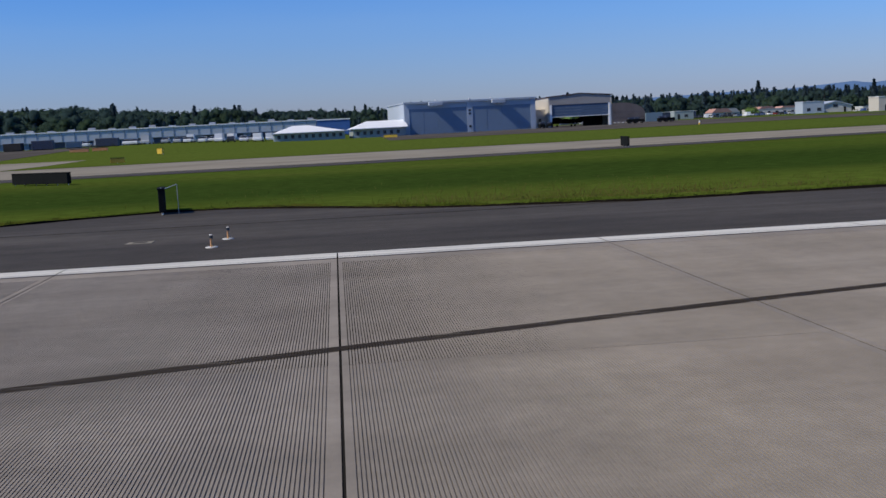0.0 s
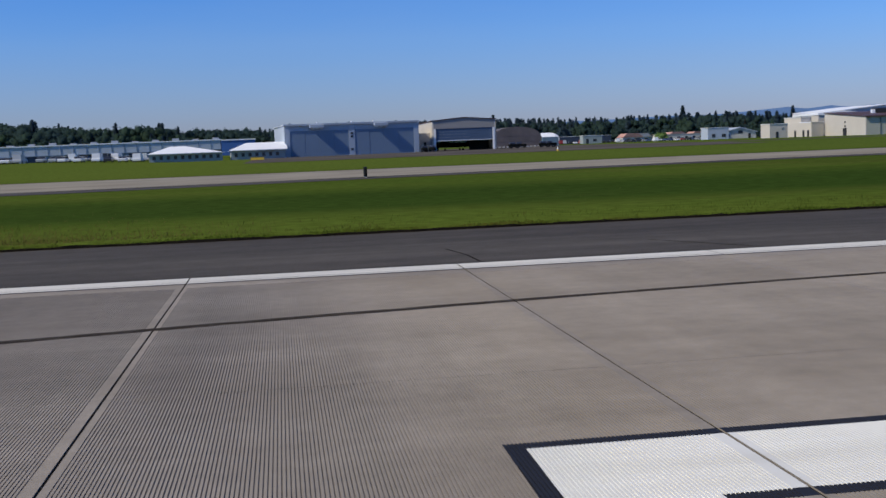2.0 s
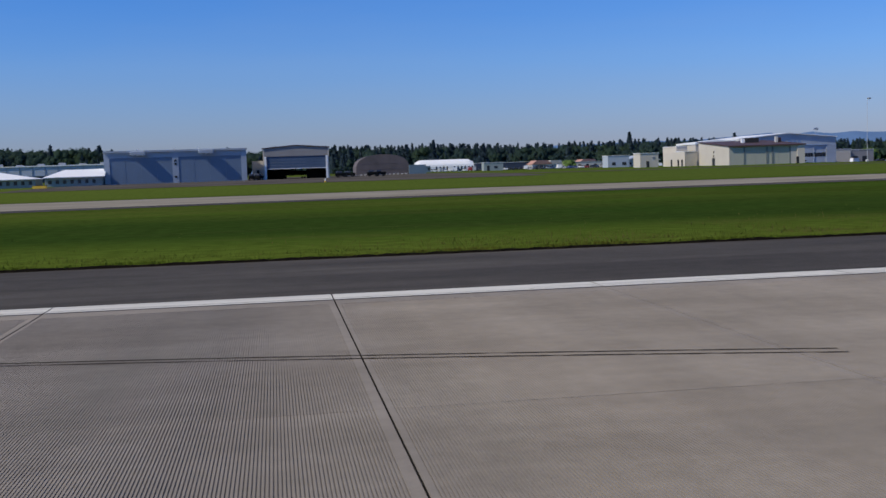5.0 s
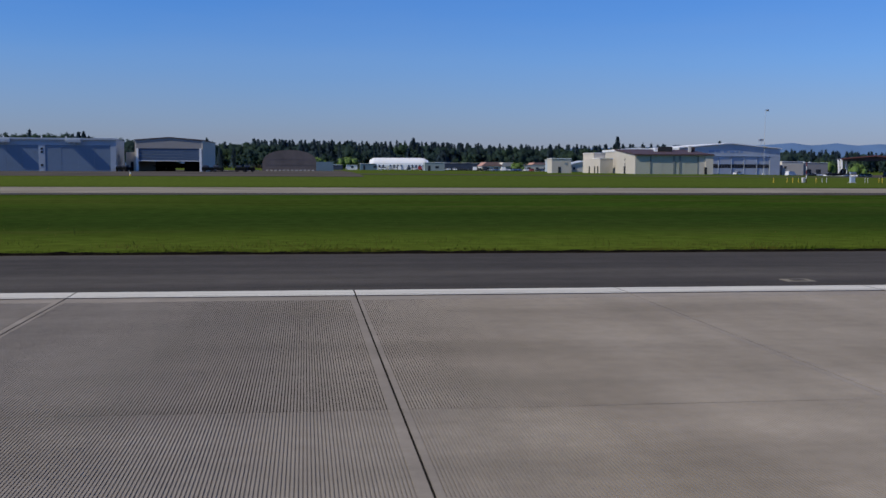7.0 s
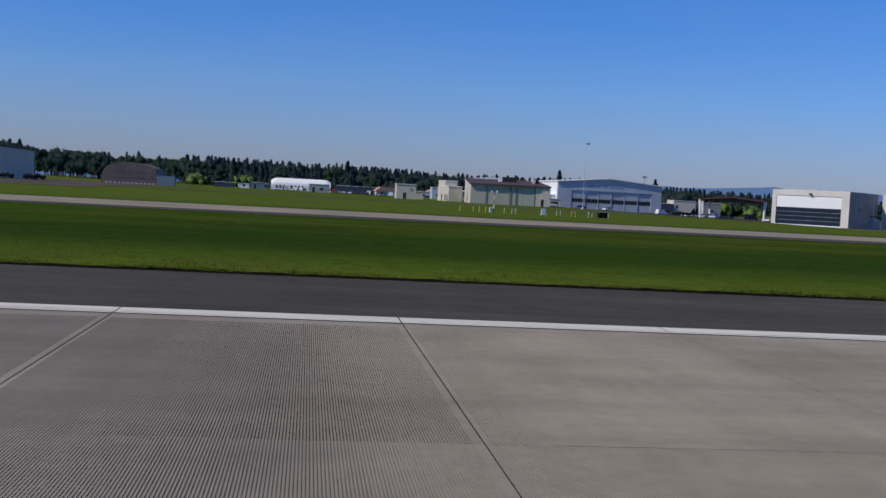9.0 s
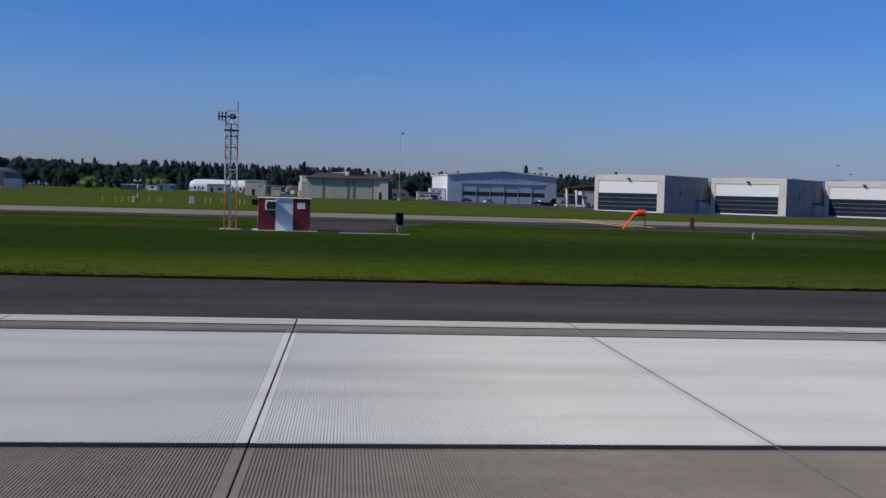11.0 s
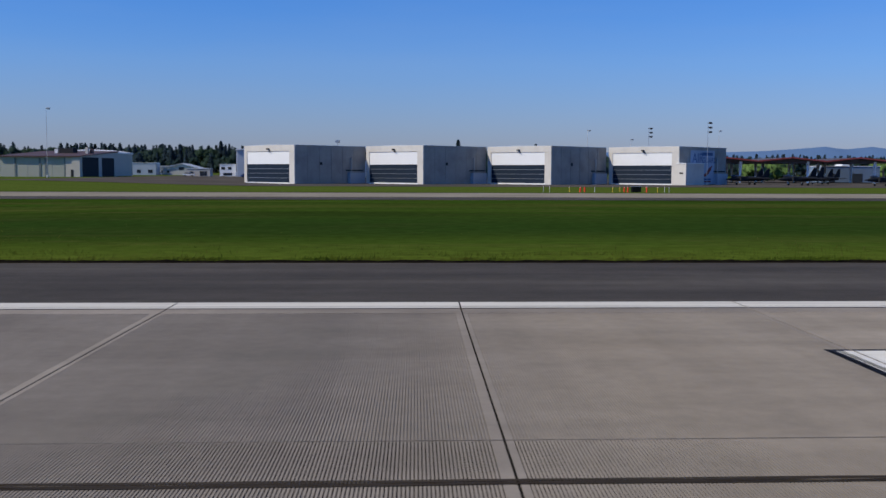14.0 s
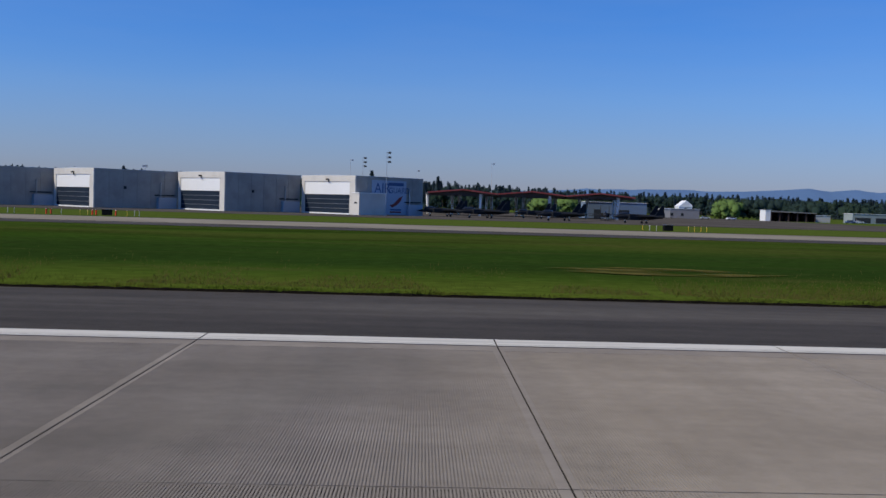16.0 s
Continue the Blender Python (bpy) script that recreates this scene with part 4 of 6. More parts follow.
def beige_hangar():
    h = thing("hangar", 44.9, 236.6, 0.72, 0, "beige metal hangar with low gable and half-raised blue door", "hangar")
    W, E, R, D = 14.6, 6.85, 7.45, 28
    part("wall", box(0, 0.3, 0, D, 0, E), M["beige"], h)
    part("wall", box(W - 0.3, W, 0, D, 0, E), M["beige"], h)
    part("wall", prism([(0.3, 5.1), (W - 0.3, 5.1), (W - 0.3, E), (W / 2, R), (0.3, E)], 0, 0.3), M["warmgrey"], h)
    part("wall", prism([(0.3, 3.0), (W - 0.3, 3.0), (W - 0.3, E), (W / 2, R), (0.3, E)], D - 0.3, D), M["beige"], h)
    part("post", box(0.3, 0.75, -0.1, 0.4, 0, 5.1), M["white"], h)
    part("post", box(W - 0.75, W - 0.3, -0.1, 0.4, 0, 5.1), M["white"], h)
    for s in (0, 1):
        a, b = ((-0.2, E), (W / 2, R)) if s == 0 else ((W / 2, R), (W + 0.2, E))
        part("roof", prism([(a[0], a[1]), (b[0], b[1]), (b[0], b[1] + 0.16), (a[0], a[1] + 0.16)], -0.2, D + 0.2), M["brown"], h)
    for i in range(4):
        part("door_panel", box(0.75, W - 0.75, 0.12, 0.2, 2.45 + 0.66 * i, 2.45 + 0.66 * i + 0.63), M["deepdoor"], h)
    part("door_bar", box(0.75, W - 0.75, 0.08, 0.24, 2.3, 2.44), M["white"], h)
    # near-black sheets added for the shade inside the hangar
    part("inner_wall", box(9.6, W - 0.3, 8, 8.2, 0, 5), M["dark"], h)
    part("inner_wall", box(0.3, 5.0, D - 0.25, D - 0.15, 0, 3), M["dark"], h)
    part("lean_to", box(-2.6, -0.02, 4, 12, 0, 4.3), M["beige"], h)
    part("door", box(-1.6, -1.0, 3.95, 4.02, 0, 2.2), M["dark"], h)


def arch_hangar():
    h = thing("arched_shelter", 69.3, 296, 0.72, 0, "weathered grey-brown arched metal shelter", "shelter")
    W, H, D = 15.0, 5.7, 16
    prof = [(0, 0)] + [(W * (0.5 - 0.5 * math.cos(a)), H * min(1, math.sin(a) ** 0.5)) for a in [math.pi * i / 16 for i in range(1, 16)]] + [(W, 0)]
    part("front", prism(prof, 0.25, 0.5), M["quonset"], h)
    for i in range(8):
        y = 0.5 + i * (D - 0.5) / 8
        part("shell_ring", prism([(x * 1.02 - 0.15, z * 1.03) for x, z in prof], y, y + (D - 0.5) / 8 - 0.05), M["quonset"], h)
    for k in range(9):
        x = 0.9 + k * 1.65
        z = H * min(1, math.sin(math.acos(1 - 2 * x / W)) ** 0.62)
        part("rib", box(x - 0.03, x + 0.03, 0.235, 0.25, 0, z - 0.1), M["quonset"], h)
    for z in (1.6, 3.2):
        part("rail", box(0.4 + z * 0.2, W - 0.4 - z * 0.2, 0.215, 0.25, z, z + 0.1), M["quonset"], h)
    for i in range(12):
        part("footing", box(1.0 + i * 1.15, 1.6 + i * 1.15, -0.15, 0.2, 0, 0.35), M["pale"], h)
    part("side_box", box(W - 0.2, W + 4.6, -0.6, 2.0, 0, 2.6), M["teal"], h)


def white_tent():
    h = thing("fabric_tent", 107.8, 474, 0.62, 0, "long white fabric storage tent with rounded roof", "tent")
    L, H, D = 26.4, 5.5, 11
    prof = [(D * (0.5 - 0.5 * math.cos(a)), 0.4 * H + 0.6 * H * math.sin(a)) for a in [math.pi * i / 10 for i in range(11)]]
    prof = [(0, 0)] + prof + [(D, 0)]
    bm = bmesh.new()
    rows = []
    for x in steps(0, L, 1.65):
        k = 1 if 2.2 < x < L - 2.2 else 0.82 + 0.18 * math.sqrt(max(0, min(x, L - x)) / 2.2)
        rows.append([bm.verts.new((x, y, z * k)) for y, z in prof])
    for r, s in zip(rows, rows[1:]):
        for i in range(len(r) - 1):
            bm.faces.new((r[i], r[i + 1], s[i + 1], s[i]))
    bm.faces.new(rows[0])
    bm.faces.new(rows[-1])
    bmesh.ops.recalc_face_normals(bm, faces=bm.faces)
    part("cover", bm, M["white"], h)
    for i in range(15):
        x = 1.65 + i * 1.65
        if i not in (3, 8):
            part("side_window", box(x + 0.45, x + 1.2, -0.06, 0.0, 0.3, 2.3), M["navy"], h)


M["teal"] = mat("teal_cladding", (0.14, 0.21, 0.25), 0.6, vary=0.12, size=3)
M["navy"] = mat("navy_cladding", (0.04, 0.052, 0.085), 0.6, vary=0.15, size=3)


def small_blocks():
    def hut(x, y, w, d, hgt, material, label, doors=(), rz=0, roof=None, cat="building"):
        h = thing("building", x, y, land(x, y) - 0.05, rz, label, cat)
        part("wall", box(0, w, 0, d, 0, hgt), material, h)
        part("roof", box(-0.15, w + 0.15, -0.15, d + 0.15, hgt, hgt + 0.15), roof or M["white"], h)
        for a, b, z0, z1 in doors:
            part("opening", box(a, b, -0.05, 0.02, z0, z1), M["glass"], h)
        return h
    h = hut(149.4, 288, 5.4, 6, 4.0, M["beige"], "small pale beige equipment building", ((1.8, 2.6, 0, 1.8),))
    part("vent", box(3.6, 4.4, -0.06, 0.02, 2.4, 3.0), M["steel"], h)
    hut(170.2, 386, 8.4, 7, 4.4, M["bluegrey"], "grey-blue flat-roofed building behind the workshop", ((1.6, 3.0, 0.8, 2.0), (5.6, 7.2, 0.8, 2.0)))
    hut(155.6, 300, 2.4, 4, 2.3, M["beige"], "low beige shed with flat roof")
    hut(101.6, 430, 6.6, 6, 2.5, M["teal"], "low teal-grey site cabin beside the tent", ((1.2, 2.0, 0, 1.9), (5.4, 6.6, 0.9, 1.8)))
    hut(96.0, 436, 4.6, 3, 1.9, M["white"], "low white trailer beside the cabin", ((2, 3, 0.8, 1.6), (7, 8.4, 0.8, 1.6)))
    hut(87.0, 432, 7.6, 4, 2.0, M["navy"], "low dark blue container beside the trailer")
    hut(137, 485, 25, 10, 3.4, M["navy"], "long low dark blue warehouse behind the parked cars")
    hut(267.6, 400, 9.0, 8, 5.4, M["beige"], "square beige brick building behind the canopy", ((1.0, 1.9, 2.6, 3.6),))
    hut(276.8, 402, 11, 8, 5.0, M["warmgrey"], "grey-brown wall behind the sun canopy", ((2, 4, 0, 2.4), (6, 8, 0, 2.4)))
    hut(262, 398, 5, 8, 4.0, M["navy"], "low dark annexe of the brick building", ((0.5, 4.5, 0.6, 1.4),))
    hut(205.4, 362, 5.4, 5, 4.0, M["white"], "two-storey pale guard building", ((0.6, 1.8, 2.3, 3.2), (2.8, 4.0, 2.3, 3.2), (1.2, 4.2, 0.3, 1.2)))
    hut(385.8, 294, 17, 10, 4.6, M["bluedoor"], "plain grey metal building behind the canopies", ((2, 4, 0.0, 2.6), (9, 12, 0.0, 2.6)))
    hut(433, 391.2, 13, 8, 3.6, M["warmgrey"], "low grey-brown building with small windows", ((2, 3, 1, 2), (6, 7, 1, 2)))
    h = hut(447.6, 426, 5.4, 7, 4.6, M["white"], "tall white building with a steep white gable")
    part("gable", prism([(-0.2, 4.75), (5.6, 4.75), (5.2, 5.6), (2.9, 7.2)], 0, 7), M["white"], h)
    part("window", box(2.2, 3.2, -0.05, 0.02, 3.2, 4.2), M["glass"], h)
    hut(428, 380, 4, 6, 3.4, M["beige"], "small beige building beside the apron", ((1, 2, 0, 2),))
    hut(467.6, 381, 1.9, 6, 4.0, M["white"], "white end building of the maroon shed row")
    h = thing("shed_row", 469.6, 381, -0.7, -2, "long open shed with dark maroon bays and pale roof", "shed")
    part("back_wall", box(0, 16.5, 6, 6.3, 0, 3.4), M["brown"], h)
    part("roof", prism([(-0.2, 3.5), (16.8, 3.2), (16.8, 3.45), (-0.2, 3.9)], -0.4, 6.6), M["warmgrey"], h)
    for i in range(6):
        part("bay_wall", box(i * 3.26, i * 3.26 + 0.25, 0, 6, 0, 3.3), M["brown"], h)
    hut(488, 386, 6, 5, 2.6, M["pale"], "small pale shed beside the shed row")
    h = hut(505, 392, 22, 8, 3.6, M["sage"], "long low grey-green building with pale roof", ((1, 7, 0.3, 2.2), (9, 14, 0.3, 2.2)))
    hut(199.4, 335, 7.4, 5, 2.4, M["beige"], "low tan shed beside the gabled house", ((1, 2.2, 0.6, 1.5), (4.2, 6.4, 0.2, 1.6)))
    hut(125.0, 400, 7.6, 5, 3.1, M["sage"], "small grey flat-roofed office", ((1.2, 2.2, 0, 2.0), (4, 5.4, 0.9, 1.8)))
    hut(166, 430, 22.5, 7, 2.6, M["pale"], "long low building with tan roof behind parked cars", tuple((1.5 + 3.4 * i, 2.7 + 3.4 * i, 0.8, 1.7) for i in range(6)), roof=M["beige"])
    # houses with tile roofs
    for x, y, w, m, lab in ((152.5, 436, 9, M["tile"], "small house with red tile roof"), (174, 440, 9, M["tile"], "house with salmon tile roof among trees"), (163, 452, 8, M["beige"], "small house with tan roof"), (196, 470, 9, M["tile"], "small house with red roof")):
        h = thing("house", x, y, land(x, y), 8, lab, "house")
        part("wall", box(0, w, 0, 6, 0, 2.1), M["pale"], h)
        part("roof", prism([(-0.3, 2.0), (w + 0.3, 2.0), (w * 0.78, 3.7), (w * 0.22, 3.7)], -0.3, 6.3), m, h)
        part("window", box(w * 0.2, w * 0.36, -0.04, 0.02, 0.7, 1.5), M["glass"], h)
        part("window", box(w * 0.6, w * 0.8, -0.04, 0.02, 0.7, 1.5), M["glass"], h)
    # low service buildings right of the parked cars
    for x, y, w, hgt, m, lab in ((268, 470, 30, 3.0, M["beige"], "long low tan barracks roofline"), (300, 480, 26, 3.4, M["bluegrey"], "low blue metal warehouse"), (236, 470, 18, 2.6, M["pale"], "low pale building among trees")):
        hut(x, y, w, 8, hgt, m, lab, tuple((2 + 4 * i, 3.4 + 4 * i, 0.8, 1.6) for i in range(int(w / 4) - 1)))


def beige_workshop():
    h = thing("workshop", 166.7, 266.6, 0.3, -5, "beige workshop with sloping brown roof and tall grey doors", "workshop")
    W, D, E, R = 20.4, 27, 5.1, 6.75

    def sloped(x0, x1, y0, y1, lift, thick):
        bm = bmesh.new()
        up = lambda y: E + (R - E) * y / D
        vs = [bm.verts.new((x, y, up(y) + lift)) for x, y in ((x0, y0), (x1, y0), (x1, y1), (x0, y1))]
        us = [bm.verts.new(v.co + Vector((0, 0, thick))) if thick else bm.verts.new((v.co.x, v.co.y, 0)) for v in vs]
        bm.faces.new(us), bm.faces.new(vs[::-1])
        for i in range(4):
            bm.faces.new((vs[i], vs[(i + 1) % 4], us[(i + 1) % 4], us[i]))
        bmesh.ops.recalc_face_normals(bm, faces=bm.faces)
        return bm
    part("gable_wall", sloped(0, 0.3, 0.02, D, 0, 0), M["beige"], h)
    part("gable_wall", sloped(W - 0.3, W, 0.02, D, 0, 0), M["beige"], h)
    part("wall", box(0.3, W - 0.3, D - 0.3, D, 0, R - 0.05), M["beige"], h)
    part("wall", box(0.3, 4.1, 0.05, 0.3, 0, E), M["greydoor"], h)
    part("wall", box(16.6, W - 1.9, 0.0, 0.3, 0, E), M["beige"], h)
    part("column", box(W - 1.9, W + 0.1, -0.3, 0.5, 0, E), M["beige"], h)
    part("header", box(4.1, 16.6, 0.05, 0.3, 4.6, E), M["greydoor"], h)
    grid_door(h, 4.1, 16.6, 0, 4.6, 0.1, 4, M["greydoor"], label="tall greenish grey door leaf")
    for x, w in ((4.1, 0.4), (10.3, 0.5), (11.8, 0.5), (16.6, 0.4)):
        part("frame", box(x - w / 2, x + w / 2, -0.03, 0.14, 0, 4.8), M["frame"], h)
    part("door", box(18.2, 18.9, -0.33, -0.28, 0, 1.9), M["dark"], h)
    # near-black panels put the right gable's shade into colour, a pale strip between
    for y0, y1 in ((1.6, 12.5), (15.0, 24.0)):
        part("side_door", box(W, W + 0.06, y0, y1, 0.02, 5.0), M["dark"], h, "tall dark panel over the shaded gable")
    part("gutter", box(-0.35, W + 0.35, -0.62, -0.45, E - 0.12, E + 0.1), M["brown"], h)
    part("roof", sloped(-0.3, W + 0.3, -0.45, D + 0.3, 0.01, 0.2), M["brown"], h)
    part("roof_unit", box(9.5, 13.2, 14, 17, R - 0.9, R + 0.75), M["dark"], h)
    part("roof_unit", box(8.3, 9.2, 14, 15, R - 0.9, R + 0.5), M["white"], h)
    part("roof_vent", box(17.2, 17.9, 12, 12.8, R - 1.0, R + 0.9), M["pale"], h)
    part("roof_vent", box(18.2, 19.0, 12.6, 13.4, R - 1.0, R + 0.6), M["brown"], h)
    for y, z in ((12, 0), (12.6, 2.4), (12.6, 3.6)):
        part("opening", box(-0.05, 0.02, y, y + (2.4 if z == 0 else 0.7), z, z + (2.2 if z == 0 else 0.6)), M["dark"], h)
    a = thing("annexe", 164.4, 292.5, 0.4, 6, "stepped beige annexe of the workshop", "building")
    part("wall", box(0, 3.9, 0, 14, 0, 4.2), M["beige"], a)
    part("wall", box(0.4, 3.9, 6, 15, 4.2, 5.8), M["beige"], a)
    part("roof", box(-0.1, 4.0, -0.1, 6, 4.2, 4.35), M["white"], a)
    part("roof", box(0.3, 4.0, 5.9, 15.1, 5.8, 5.95), M["white"], a)
    for y in (1.2, 3.6, 8.0):
        part("door", box(-0.05, 0.02, y, y + 1.0, 0, 2.0), M["dark"], a)
    b = thing("hall", 171.5, 302, 0.4, -5, "long white-roofed hall behind the workshop", "building")
    part("wall", box(0, 13, 0, 20, 0, 6.4), M["beige"], b)
    part("roof", prism([(-0.2, 6.4), (13.2, 6.4), (13.2, 6.9), (7, 7.6), (-0.2, 7.0)], -0.3, 20.3), M["white"], b)
    g = thing("house", 179.6, 393, land(186, 393), 0, "pale gabled house with dark window under its ridge", "house")
    g.matrix_world = g.matrix_world @ Matrix.Scale(1.16, 4)
    part("wall", prism([(0, 0), (11.3, 0), (11.3, 2.0), (5.9, 3.5), (0, 2.2)], 0, 12), M["pale"], g)
    part("roof", prism([(-0.4, 2.1), (5.9, 3.5), (5.9, 3.75), (-0.4, 2.35)], -0.4, 12.4), M["bluegrey"], g)
    part("roof", prism([(5.9, 3.5), (11.7, 1.9), (11.7, 2.15), (5.9, 3.75)], -0.4, 12.4), M["bluegrey"], g)
    part("window", box(5.0, 6.6, -0.05, 0.02, 1.6, 2.6), M["glass"], g)
    part("window", box(1.2, 2.0, -0.05, 0.02, 0.7, 1.5), M["glass"], g)
    part("door", box(8.6, 9.4, -0.05, 0.02, 0, 1.7), M["dark"], g)


def white_hangar():
    h = thing("hangar", 211.6, 360.4, -0.5, 4, "wide white-blue hangar with low gable and window band across its doors", "hangar")
    W, D, E, R = 38.2, 34, 9.5, 11.2
    part("wall", prism([(0, 6.9), (W, 6.9), (W, E), (W / 2, R), (0, E)], 0, 0.5), M["hangarfront"], h)
    part("wall", box(0, 5.0, 0, 0.5, 0, 6.9), M["hangarfront"], h)
    part("wall", box(34.5, W, 0, 0.5, 0, 6.9), M["hangarfront"], h)
    # the left wall's sunlight is put into white; right and back stay blue-grey
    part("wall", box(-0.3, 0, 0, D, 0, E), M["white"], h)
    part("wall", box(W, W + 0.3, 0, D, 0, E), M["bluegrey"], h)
    part("wall", box(0, W, D - 0.4, D, 0, E), M["bluegrey"], h)
    part("roof", prism([(-0.6, E), (W / 2, R), (W + 0.6, E), (W + 0.6, E + 0.3), (W / 2, R + 0.3), (-0.6, E + 0.3)], -0.5, D + 0.5), M["white"], h)
    n = 6
    w = 29.4 / n
    for i in range(n):
        x = 5.1 + i * w
        part("door_leaf", box(x + 0.1, x + w - 0.1, 0.15 + 0.1 * (i % 2), 0.35 + 0.1 * (i % 2), 0, 2.55), M["hangarfront"], h)
        part("door_leaf", box(x + 0.1, x + w - 0.1, 0.15 + 0.1 * (i % 2), 0.35 + 0.1 * (i % 2), 3.95, 6.8), M["hangarfront"], h)
        for k in range(4):
            q = (w - 0.5) / 4
            part("pane", box(x + 0.25 + k * q, x + 0.25 + (k + 1) * q - 0.1, 0.2, 0.27, 2.6, 3.9), M["glass"], h)
        part("mullion", box(x - 0.05, x + 0.05, 0.05, 0.5, 0, 6.8), M["hangarfront"], h)
    part("rail", box(4.9, 34.7, -0.1, 0.5, 6.75, 7.05), M["signblue"], h)
    # a sign whose letters cannot be read
    for i, (a, b) in enumerate(((11.0, 13.2), (13.6, 15.4), (16.6, 18.0), (19.0, 20.8), (21.2, 22.4), (22.9, 24.0))):
        part("sign_bar", box(a, b, -0.04, 0.0, 8.0, 8.8), M["letter"], h)
    part("roof_mast", rod((34, 6, R - 1.5), (34, 6, R + 2.2), 0.12, 0.08), M["steel"], h)
    part("roof_unit", box(33.2, 34.8, 5.6, 6.4, R + 1.2, R + 2.0), M["steel"], h)


def letters(text, size, material, parent, m, name="lettering", label=""):
    cu = bpy.data.curves.new(name, "FONT")
    cu.body, cu.size, cu.extrude = text, size, 0.01
    tmp = bpy.data.objects.new("tmp", cu)
    scene.collection.objects.link(tmp)
    bpy.context.view_layer.update()
    me = bpy.data.meshes.new_from_object(tmp.evaluated_get(bpy.context.evaluated_depsgraph_get()))
    bpy.data.objects.remove(tmp)
    me.materials.clear()
    me.materials.append(material)
    ob = new(name, me)
    ob.parent, ob.matrix_basis = parent, m
    if label:
        ob["label"] = label
    return ob


def aircraft_shelters():
    W, D, H = 17.6, 19.3, 8.0

    def shelter(x, y, label):
        h = thing("aircraft_shelter", x, y, -0.66, -46.7, label, "shelter", "row of aircraft shelters")
        part("wall", box(W - 0.3, W, 0.02, D, 0, H), M["sheltershade"], h)
        part("wall", box(0, 0.3, 0.02, D, 0, H), M["shelter"], h)
        part("wall", box(0.3, W - 0.3, D - 0.3, D, 0, H), M["shelter"], h)
        part("roof", prism([(-0.1, H), (W + 0.1, H), (W + 0.1, H + 0.12), (W / 2, H + 0.3), (-0.1, H + 0.12)], 0, D + 0.1), M["bluegrey"], h)
        part("front_wall", box(0, 1.0, -0.25, 0.02, 0, H + 0.1), M["shelter"], h)
        part("front_wall", box(W - 1.7, W + 0.02, -0.25, 0.02, 0, H + 0.1), M["shelter"], h)
        part("front_wall", box(1.0, W - 1.7, -0.25, 0.02, 6.85, H + 0.1), M["shelter"], h)
        part("door_panel", box(1.0, W - 1.7, -0.12, 0.0, 4.15, 6.85), M["white"], h, "bright white upper door panel")
        for i in range(4):
            part("door_panel", box(1.0, W - 1.7, -0.05, 0.05, 0.3 + i * 0.96, 0.3 + i * 0.96 + 0.92), M["darkdoor"], h, "dark slate lower door panel")
        for i in range(1, 4):
            part("rail", box(1.0, W - 1.7, -0.09, -0.02, 0.27 + i * 0.96, 0.33 + i * 0.96), M["steel"], h)
        part("sill", box(0.8, W - 1.5, -0.35, 0.1, 0, 0.3), M["white"], h)
        part("floodlight", box(8.6, 9.2, -0.75, -0.25, 7.15, 7.45, bevel=0.05), M["dark"], h)
        part("bracket", rod((9.0, -0.25, 7.0), (9.5, -0.6, 6.75), 0.08), M["dark"], h)
        for i in range(1, 6):
            part("seam", box(W, W + 0.05, i * D / 6 - 0.05, i * D / 6 + 0.05, 0.1, H - 0.1), M["sheltershade"], h)
        part("vent", box(W, W + 0.08, 6.5, 7.1, 4.0, 4.6), M["dark"], h)
        part("equipment_box", box(W, W + 0.9, 14.2, 18.6, 0, 2.4, bevel=0.05), M["bluegrey"], h)
        part("duct", rod((W + 0.3, 15.0, 2.4), (W + 0.3, 15.0, 5.6), 0.16), M["steel"], h)
        part("duct", rod((W + 0.3, 13.6, 2.9), (W + 0.3, 18.4, 2.9), 0.12), M["dark"], h)
        part("canopy", box(-1.0, 0, 15.0, 18.0, 5.2, 5.6), M["brown"], h)
        return h
    one = shelter(232.2, 231.9, "tall pale aircraft shelter with white over dark slatted door")
    for x, y in ((258.75, 230.9), (285.3, 230.6)):
        copy_thing(one, pose(x, y, -0.66, 0, 0, -46.7))
    last = shelter(312.0, 230.2, "end aircraft shelter with blue mural and low annexe")
    part("annexe", box(W + 0.02, W + 2.2, -1.0, 6.2, 0, 4.5), M["shelter"], last)
    part("annexe_roof", box(W - 0.1, W + 2.3, -1.1, 6.3, 4.5, 4.65), M["white"], last)
    part("vent", box(W + 0.7, W + 1.5, -1.06, -0.98, 2.4, 2.7), M["dark"], last)
    part("mural", box(W + 0.02, W + 0.06, 4.3, 14.2, 0.2, 7.4), M["signblue"], last, "pale blue mural panel")
    turn = pose(W + 0.07, 0, 0) @ Matrix(((0, 0, 1, 0), (1, 0, 0, 0), (0, 1, 0, 0), (0, 0, 0, 1)))
    letters("AIR", 3.0, M["muralblue"], last, turn @ pose(5.0, 4.75, 0), label="large blue letters")
    letters("GUARD", 1.75, M["muralblue"], last, turn @ pose(9.1, 4.75, 0), label="blue letters")
    part("lettering_bar", box(W + 0.06, W + 0.09, 9.0, 13.4, 6.3, 7.0), M["muralblue"], last)
    part("emblem", plate([(0, 0), (1.2, 0.3), (2.6, 1.5), (3.8, 2.0), (3.2, 0.9), (2.2, 0.1), (0.8, -0.5)], 0, 0.03), M["red"], last, "red painted emblem", m=turn @ pose(9.4, 2.2, 0))
    part("lettering_bar", box(W + 0.06, W + 0.09, 9.6, 12.8, 1.1, 1.4), M["muralblue"], last)
    part("lettering_bar", box(W + 0.06, W + 0.09, 9.6, 12.8, 0.6, 0.9), M["red"], last)


